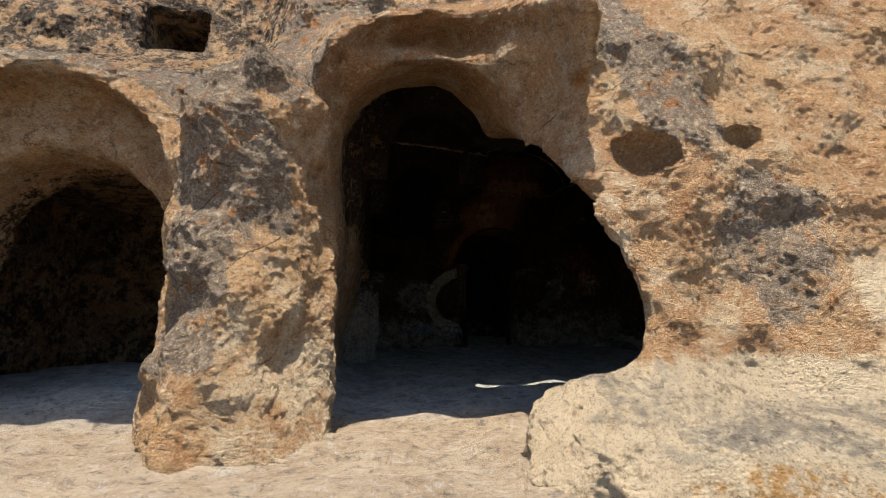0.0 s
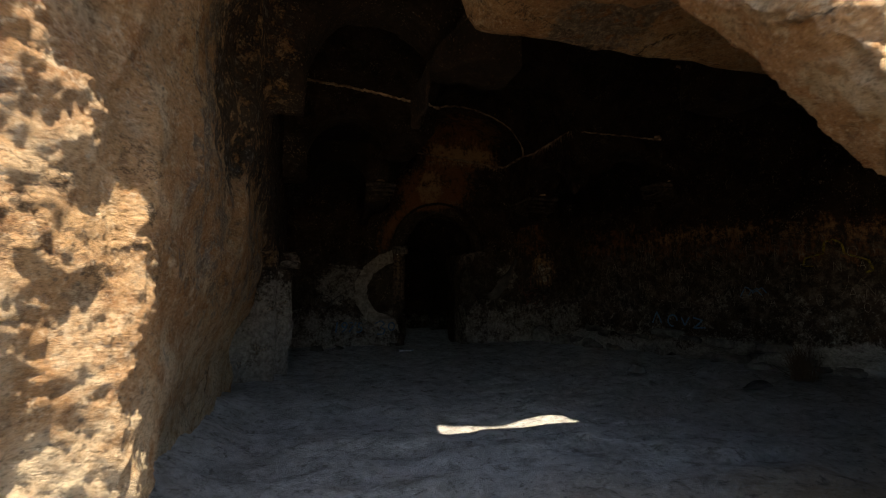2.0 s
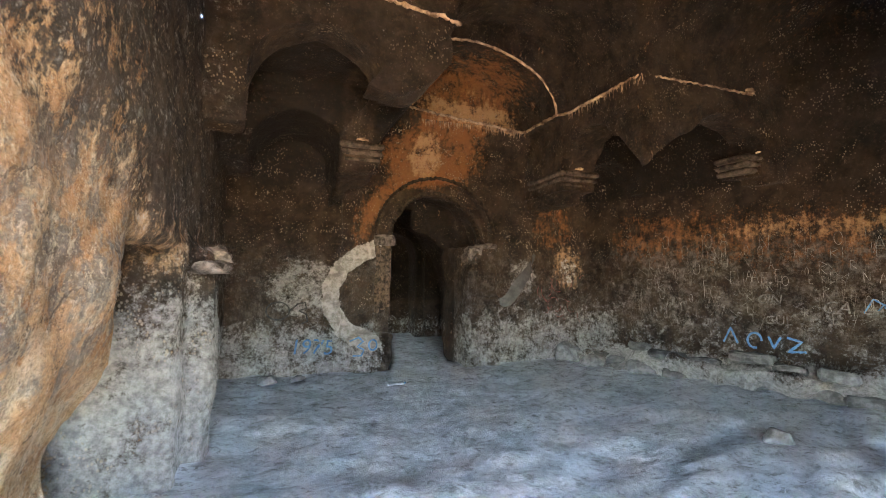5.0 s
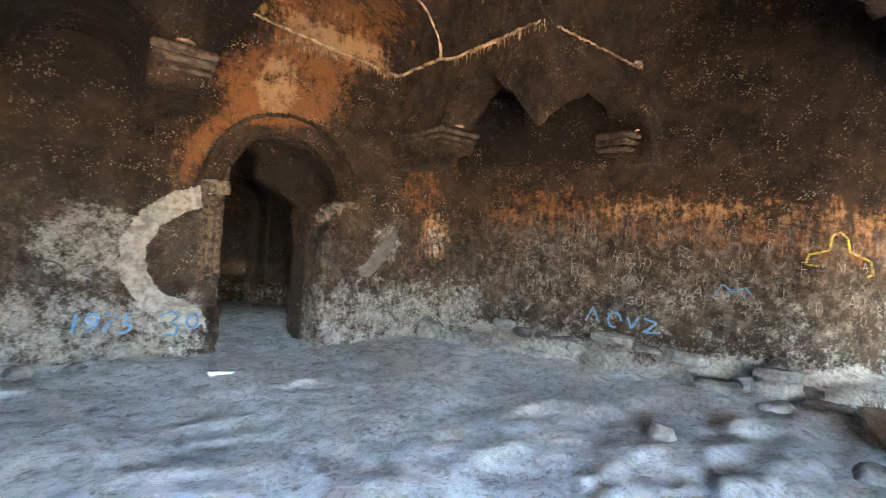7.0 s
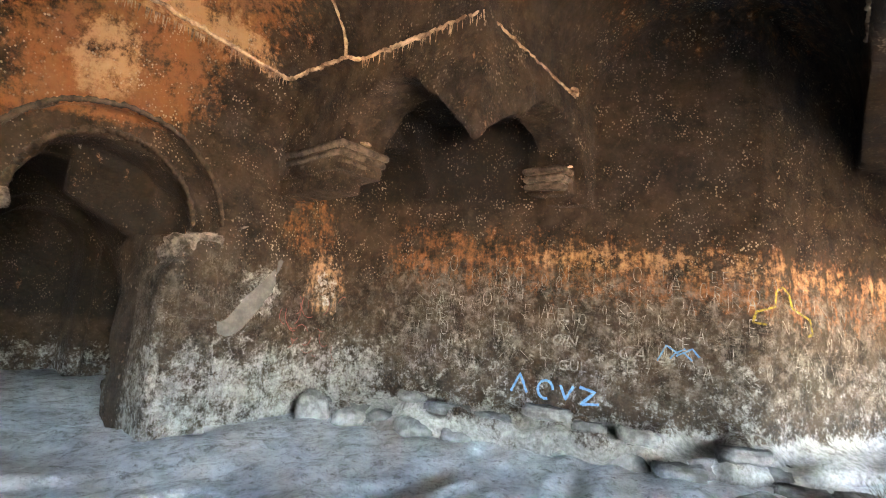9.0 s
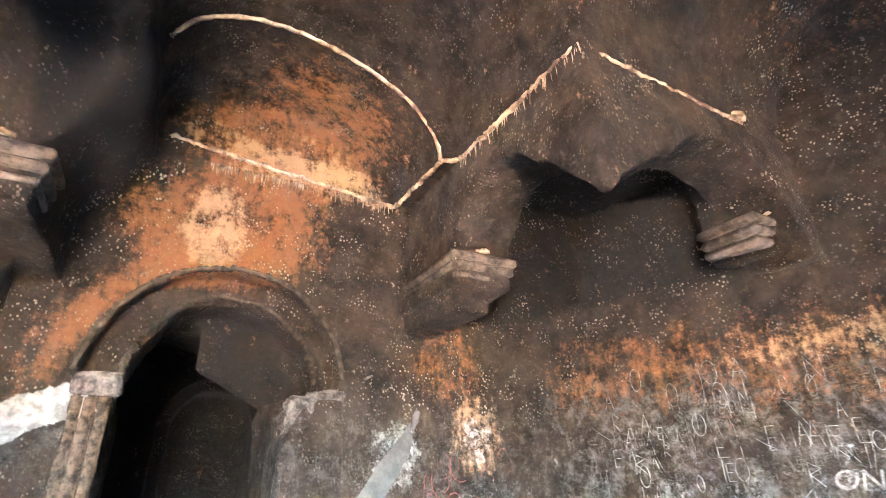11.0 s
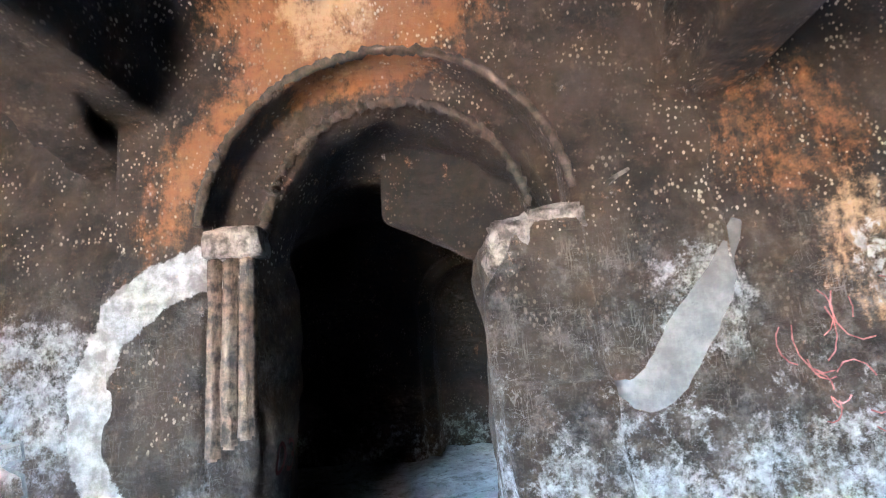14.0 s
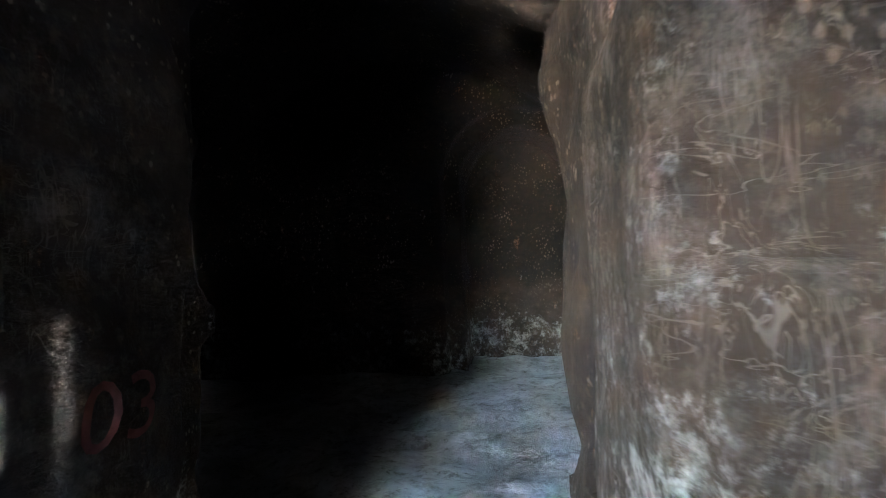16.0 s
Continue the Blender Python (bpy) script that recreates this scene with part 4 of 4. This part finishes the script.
for k, (x0, x1, y0, z0, z1) in enumerate(((1.55, 1.8, -0.2, 2.12, 2.3), (1.76, 2.12, -0.17, 2.2, 2.36), (1.5, 1.66, -0.14, 1.98, 2.16), (1.54, 1.62, -0.1, 1.8, 2.02))):
    bm = slab(x0, x1, y0, 0.2, z0, z1, 0.05, 4, 20 + k, 0.025)
    bm.transform(Matrix.Translation(-pier.location))
    part("broken_block", bm, BROKEN, pier, "pale freshly broken block")
bm = lump_mesh(0.05, 0.05, 0.24, 11, 0.5)
bm.transform(Matrix.Translation((2.36, -0.06, 2.5)) @ Euler((0, radians(58), 0)).to_matrix().to_4x4())
part("plaster_patch", bm, BROKEN, None, "long pale lump of mortar on the back wall", "plaster", "structure")


# ---- painting and scratching on the rock ----
def on_rock(p, d, off=0.006):
    hit, normal, _, _ = TREE.ray_cast(Vector(p), Vector(d), 3.0)
    return hit - Vector(d) * off if hit else None


class Wall:
    def __init__(self, origin, ux, inward):
        self.o, self.u, self.n = Vector(origin), Vector(ux).normalized(), Vector(inward).normalized()

    def at(self, a, z, off=0.006):
        p = self.o + self.u * a + Vector((0, 0, z)) + self.n * 0.7
        return on_rock(p, -self.n, off)

    def strokes(self, bm, lines, width):
        for line in lines:
            pts = dense([(a, z, 0) for a, z in line], 0.035)
            prev = None
            for i, p in enumerate(pts):
                d = (pts[min(i + 1, len(pts) - 1)] - pts[max(i - 1, 0)])
                side = Vector((-d.y, d.x, 0)).normalized() * width * 0.5 * (0.75 + 0.5 * rng.random())
                pair = [self.at(q.x, q.y) for q in (p + side, p - side)]
                if None in pair:
                    prev = None
                    continue
                pair = [bm.verts.new(q) for q in pair]
                if prev:
                    bm.faces.new((prev[0], prev[1], pair[1], pair[0]))
                prev = pair

    def paint(self, name, lines, width, material, label, category="graffiti", kind="structure"):
        bm = bmesh.new()
        self.strokes(bm, lines, width)
        if len(bm.faces):
            part(name, bm, material, None, label, category, kind)

    def lettering(self, text, a, z, size, material, label, lean=0.0):
        cu = bpy.data.curves.new("writing", "FONT")
        cu.body, cu.size, cu.resolution_u = text, size, 3
        ob = new("writing", cu)
        me = bpy.data.meshes.new_from_object(ob.evaluated_get(bpy.context.evaluated_depsgraph_get()))
        bpy.data.objects.remove(ob)
        bm = bmesh.new()
        bm.from_mesh(me)
        bmesh.ops.triangulate(bm, faces=bm.faces)
        bmesh.ops.subdivide_edges(bm, edges=[e for e in bm.edges if e.calc_length() > 0.06], cuts=2)
        for v in bm.verts:
            q = self.at(a + v.co.x + lean * v.co.y, z + v.co.y, 0.009)
            v.co = q if q else self.o + self.u * (a + v.co.x) + Vector((0, 0, z + v.co.y))
        part("writing", bm, material, None, label, "graffiti", "structure")


back_wall = Wall((0, -0.1, 0), (1, 0, 0), (0, -1, 0))
names_wall = Wall((4.55, -0.6, 0), (0.36, -0.933, 0), (-0.933, -0.36, 0))


# a crescent of smooth mortar right of the door
bm = bmesh.new()
rows = []
for k in range(25):
    t = k / 24
    cx, cz = 2.12 + 0.6 * t + 0.34 * t * t, 1.3 - 0.12 * math.sin(math.pi * min(1, t * 1.6)) + 0.88 * t ** 2.6
    half = 0.012 + 0.105 * math.sin(math.pi * t) ** 0.8 + 0.02 * t
    dx, dz = 0.6 + 0.68 * t, 2.29 * t ** 1.6
    n = math.hypot(dx, dz)
    row = [back_wall.at(cx - dz / n * half * e + rng.gauss(0, 0.004), cz + dx / n * half * e + rng.gauss(0, 0.004), 0.022 - 0.02 * abs(e)) for e in (-1, -0.5, 0, 0.5, 1)]
    rows.append([bm.verts.new(p) for p in row] if None not in row else None)
for p, q in zip(rows[:-1], rows[1:]):
    for k in range(4):
        if p and q:
            bm.faces.new((p[k], q[k], q[k + 1], p[k + 1]))
part("plaster_patch", bm, PLASTER, None, "smooth grey crescent of mortar on the back wall", "plaster", "structure")


def circle(a, z, ra, rz, turns=1.0, start=0.0):
    n = 22
    return [(a + ra * math.cos(start + math.tau * turns * k / n), z + rz * math.sin(start + math.tau * turns * k / n)) for k in range(n + 1)]


back_wall.lettering("1975", -1.75, 0.34, 0.36, BLUE, "blue sprayed year on the pale lower wall", 0.15)
back_wall.paint("graffiti", [circle(-1.95, 1.08, 0.19, 0.15), [(-1.76, 1.08), (-1.62, 1.2), (-1.5, 1.22), (-1.48, 1.12), (-1.6, 1.08), (-1.48, 1.02), (-1.45, 0.9), (-1.55, 0.86)]], 0.026, DARK, "black sprayed loops on the plaster")
back_wall.paint("graffiti", [[(-0.75, 0.55), (-0.6, 0.62), (-0.52, 0.55), (-0.62, 0.46), (-0.5, 0.4), (-0.55, 0.3), (-0.7, 0.3)], circle(-0.35, 0.48, 0.07, 0.09)], 0.03, BLUE, "blue sprayed scribble low beside the door")
reds = []
for k in range(20):
    a, z, t, r = 3.2 + 1.05 * rng.random(), 0.85 + 0.8 * rng.random(), rng.uniform(0, 6.3), rng.uniform(0.05, 0.16)
    reds.append([(a + r * math.cos(t + q * 0.5), z + 1.3 * r * math.sin(t + q * 0.5)) for q in range(rng.randrange(3, 7))])
back_wall.paint("graffiti", reds, 0.009, RED, "red sprayed scrawl below the small hole")


def letters(count, a0, a1, z0, z1, tall):
    """Strokes like those of names nobody can read any more."""
    out = []
    for _ in range(count):
        a, z, h = rng.uniform(a0, a1), rng.uniform(z0, z1), tall * rng.uniform(0.6, 1.2)
        w, kind = h * rng.uniform(0.35, 0.6), rng.randrange(6)
        if kind == 0:
            out.append([(a, z), (a, z + h)])
        elif kind == 1:
            out += [[(a, z), (a + w / 2, z + h), (a + w, z)], [(a + w * 0.2, z + h * 0.4), (a + w * 0.8, z + h * 0.4)]]
        elif kind == 2:
            out.append([(a, z), (a, z + h), (a + w, z), (a + w, z + h)])
        elif kind == 3:
            out += [[(a, z), (a, z + h)], [(a, z + h), (a + w, z + h)], [(a, z + h / 2), (a + w * 0.8, z + h / 2)], [(a, z), (a + w, z)]]
        elif kind == 4:
            out.append(circle(a, z + h / 2, w / 2, h / 2))
        else:
            out += [[(a, z), (a, z + h), (a + w, z + h * 0.75), (a, z + h / 2), (a + w, z)]]
    return out


names_wall.paint("scratched_writing", letters(95, 0.7, 6.6, 0.95, 2.0, 0.18), 0.007, CHALK, "pale scratched names, worn past reading", kind="stuff")
names_wall.paint("scratched_writing", letters(35, 0.5, 6.4, 1.9, 2.3, 0.22), 0.006, CHALK, "pale scratched names high on the wall", kind="stuff")
def scores(count, a0, a1, z0, z1, long):
    out = []
    for _ in range(count):
        a, z, t = rng.uniform(a0, a1), rng.uniform(z0, z1), rng.gauss(1.5, 0.5)
        d = long * rng.uniform(0.3, 1.2)
        out.append([(a, z), (a + d * 0.5 * math.cos(t) + rng.gauss(0, 0.01), z + d * 0.5 * math.sin(t)), (a + d * math.cos(t), z + d * math.sin(t))])
    return out


names_wall.paint("scratched_writing", scores(60, 0.5, 6.6, 0.8, 2.2, 0.3), 0.004, CHALK, "long pale scores scraped into the soot", kind="stuff")
GUL_A, GUL_Z = 2.67, 0.97
YEL_A, YEL_Z = 5.41, 1.80
names_wall.lettering("GÜL", GUL_A, GUL_Z, 0.2, FAINT, "white chalked name on the scratched wall")
names_wall.lettering("ON", GUL_A - 0.1, GUL_Z + 0.33, 0.22, FAINT, "white chalked letters on the scratched wall", 0.2)
names_wall.lettering("CA", GUL_A + 0.75, GUL_Z + 0.22, 0.26, FAINT, "white chalked letters on the scratched wall", 0.3)
names_wall.paint("graffiti", [[(YEL_A - 0.4, YEL_Z - 0.02), (YEL_A - 0.36, YEL_Z + 0.12), (YEL_A - 0.12, YEL_Z + 0.2), (YEL_A - 0.1, YEL_Z + 0.4), (YEL_A, YEL_Z + 0.46), (YEL_A + 0.1, YEL_Z + 0.38), (YEL_A + 0.13, YEL_Z + 0.2),
                              (YEL_A + 0.4, YEL_Z + 0.08), (YEL_A + 0.45, YEL_Z - 0.1), (YEL_A + 0.36, YEL_Z - 0.14)], [(YEL_A - 0.4, YEL_Z - 0.02), (YEL_A - 0.24, YEL_Z - 0.03)]], 0.03, YELLOW, "yellow sprayed outline on the scratched wall")
names_wall.paint("graffiti", [[(GUL_A + 1.25 + 0.1 * k + rng.gauss(0, 0.03), GUL_Z + 0.24 + 0.04 * k), (GUL_A + 1.36 + 0.1 * k, GUL_Z + 0.36 + rng.gauss(0, 0.05)), (GUL_A + 1.5 + 0.08 * k, GUL_Z + 0.3 + rng.gauss(0, 0.05))] for k in range(4)], 0.022, BLUE, "blue sprayed smear over the scratched names")
names_wall.paint("graffiti", [[(GUL_A - 0.62, GUL_Z - 0.35), (GUL_A - 0.5, GUL_Z - 0.1), (GUL_A - 0.4, GUL_Z - 0.35)], circle(GUL_A - 0.15, GUL_Z - 0.28, 0.1, 0.12, 0.8), [(GUL_A + 0.05, GUL_Z - 0.2), (GUL_A + 0.12, GUL_Z - 0.38), (GUL_A + 0.22, GUL_Z - 0.2)],
                              [(GUL_A + 0.3, GUL_Z - 0.2), (GUL_A + 0.5, GUL_Z - 0.25), (GUL_A + 0.32, GUL_Z - 0.42), (GUL_A + 0.55, GUL_Z - 0.4)]], 0.035, BLUE, "blue sprayed letters low on the wall")
inner_jamb = Wall((-0.05, 0.0, 0), (0, 1, 0), (1, 0, 0))
inner_jamb.lettering("03", 0.2, 0.86, 0.3, OLDRED, "red painted number on the door jamb")

# ---- loose stones on the floor ----
SPOTS = ((2.78, -5.22, 0.15, 0.14, 0.1), (4.99, -5.47, 0.22, 0.14, 0.07), (3.7, -6.6, 0.3, 0.15, 0.08), (4.3, -1.6, 0.3, 0.2, 0.16), (4.65, -2.2, 0.34, 0.22, 0.16),
         (3.6, -0.35, 0.28, 0.16, 0.3), (4.05, -0.7, 0.34, 0.2, 0.2), (5.05, -3.1, 0.4, 0.2, 0.15), (5.4, -4, 0.36, 0.2, 0.17), (5.7, -4.9, 0.34, 0.22, 0.14),
         (6.1, -5.5, 0.4, 0.2, 0.13), (-2.1, -0.5, 0.16, 0.12, 0.1), (-1.6, -0.45, 0.13, 0.1, 0.07))
for k, (x, y, rx, ry, rz) in enumerate(SPOTS):
    ob = part("stone", lump_mesh(rx, ry, rz * 1.2, k + 1, 0.3), STONE, None, "grey dusty stone lying on the trodden floor" if rz < 0.14 else "pale broken rock at the foot of the wall", "stone", group="loose stones")
    ob.location = (x, y, floor_at(x, y) + rz * 0.12)
    ob.rotation_euler = (0, 0, rng.uniform(-0.6, 0.6) - (0.9 if x > 4.2 and y < -1 else 0))

# ---- broken flagstones along the foot of the scratched wall ----
y = -0.9
while y > -6.3:
    long, deep, thick = rng.uniform(0.34, 0.62), rng.uniform(0.24, 0.36), rng.uniform(0.05, 0.1)
    y -= long * 0.5
    edge = 4.55 - 0.385 * (y + 0.6) if y > -4.6 else 6.4 - 0.5 * (y + 5.4) - 0.35
    x = edge - rng.uniform(0.36, 0.56)
    rest = on_rock((x, y, 1.0), (0, 0, -1), 0.0)
    base_z = max(rest.z if rest else -1.0, floor_at(x, y))
    if base_z < 0.6:
        bm = slab(-deep / 2, deep / 2, -long / 2, long / 2, -0.06, thick, 0.035, 3, y * 5, 0.03)
        ob = part("flagstone", bm, STONE, None, "pale dusty broken flagstone at the foot of the wall", "stone", group="flagstones along the wall")
        ob.location = (x, y, base_z + 0.02)
        ob.rotation_euler = (rng.gauss(0, 0.05), rng.gauss(0.06, 0.05), 0.36 + rng.gauss(0, 0.15))
    y -= long * 0.5 + rng.uniform(0.0, 0.08)

# ---- crushed bottle beside the door ----
bottle = empty("plastic_bottle", (-0.24, -1.4, floor_at(-0.24, -1.4) + 0.03), "crushed clear plastic bottle lying on the floor", "bottle")
bm = tube(dense([(-0.13, 0, 0.0), (-0.05, 0.01, 0.01), (0.06, 0.0, 0.005), (0.12, 0.02, 0.0)], 0.03), 0.045, 10, 0.25, rng)
bmesh.ops.scale(bm, vec=(1, 1, 0.6), verts=bm.verts)
part("body", bm, PLASTIC, bottle)
bm = tube([(0.12, 0.02, 0.0), (0.15, 0.025, 0.0), (0.18, 0.03, 0.0)], 0.016, 8, 0.05, rng)
part("cap", bm, BLUE, bottle, "blue screw cap")

# ---- dry brush by the right wall ----
bush = empty("dry_brush", (4.62, -6.6, floor_at(4.62, -6.6)), "dark brown dry brushwood lying on the floor", "brushwood")
for k in range(5):
    bm = bmesh.new()
    for m in range(75):
        a, lift = rng.uniform(0, math.tau), rng.uniform(0.05, 0.9)
        start = Vector((rng.gauss(0, 0.06) + 0.06 * (k - 2), rng.gauss(0, 0.05) + 0.03 * k, 0.02))
        way = Vector((math.cos(a) * 0.1 - 0.06, math.sin(a) * 0.1 + 0.04 * (k - 1), lift * 0.56))
        mid_p = start + way * 0.5 + Vector((rng.gauss(0, 0.03), rng.gauss(0, 0.03), rng.gauss(0, 0.02)))
        twig = tube([start, mid_p, start + way + Vector((rng.gauss(0, 0.05), rng.gauss(0, 0.05), 0))], 0.005, 4, 0.2, rng, 0.7)
        tmp = bpy.data.meshes.new("twig")
        twig.to_mesh(tmp)
        twig.free()
        bm.from_mesh(tmp)
        bpy.data.meshes.remove(tmp)
    part("branch", bm, TWIG, bush)
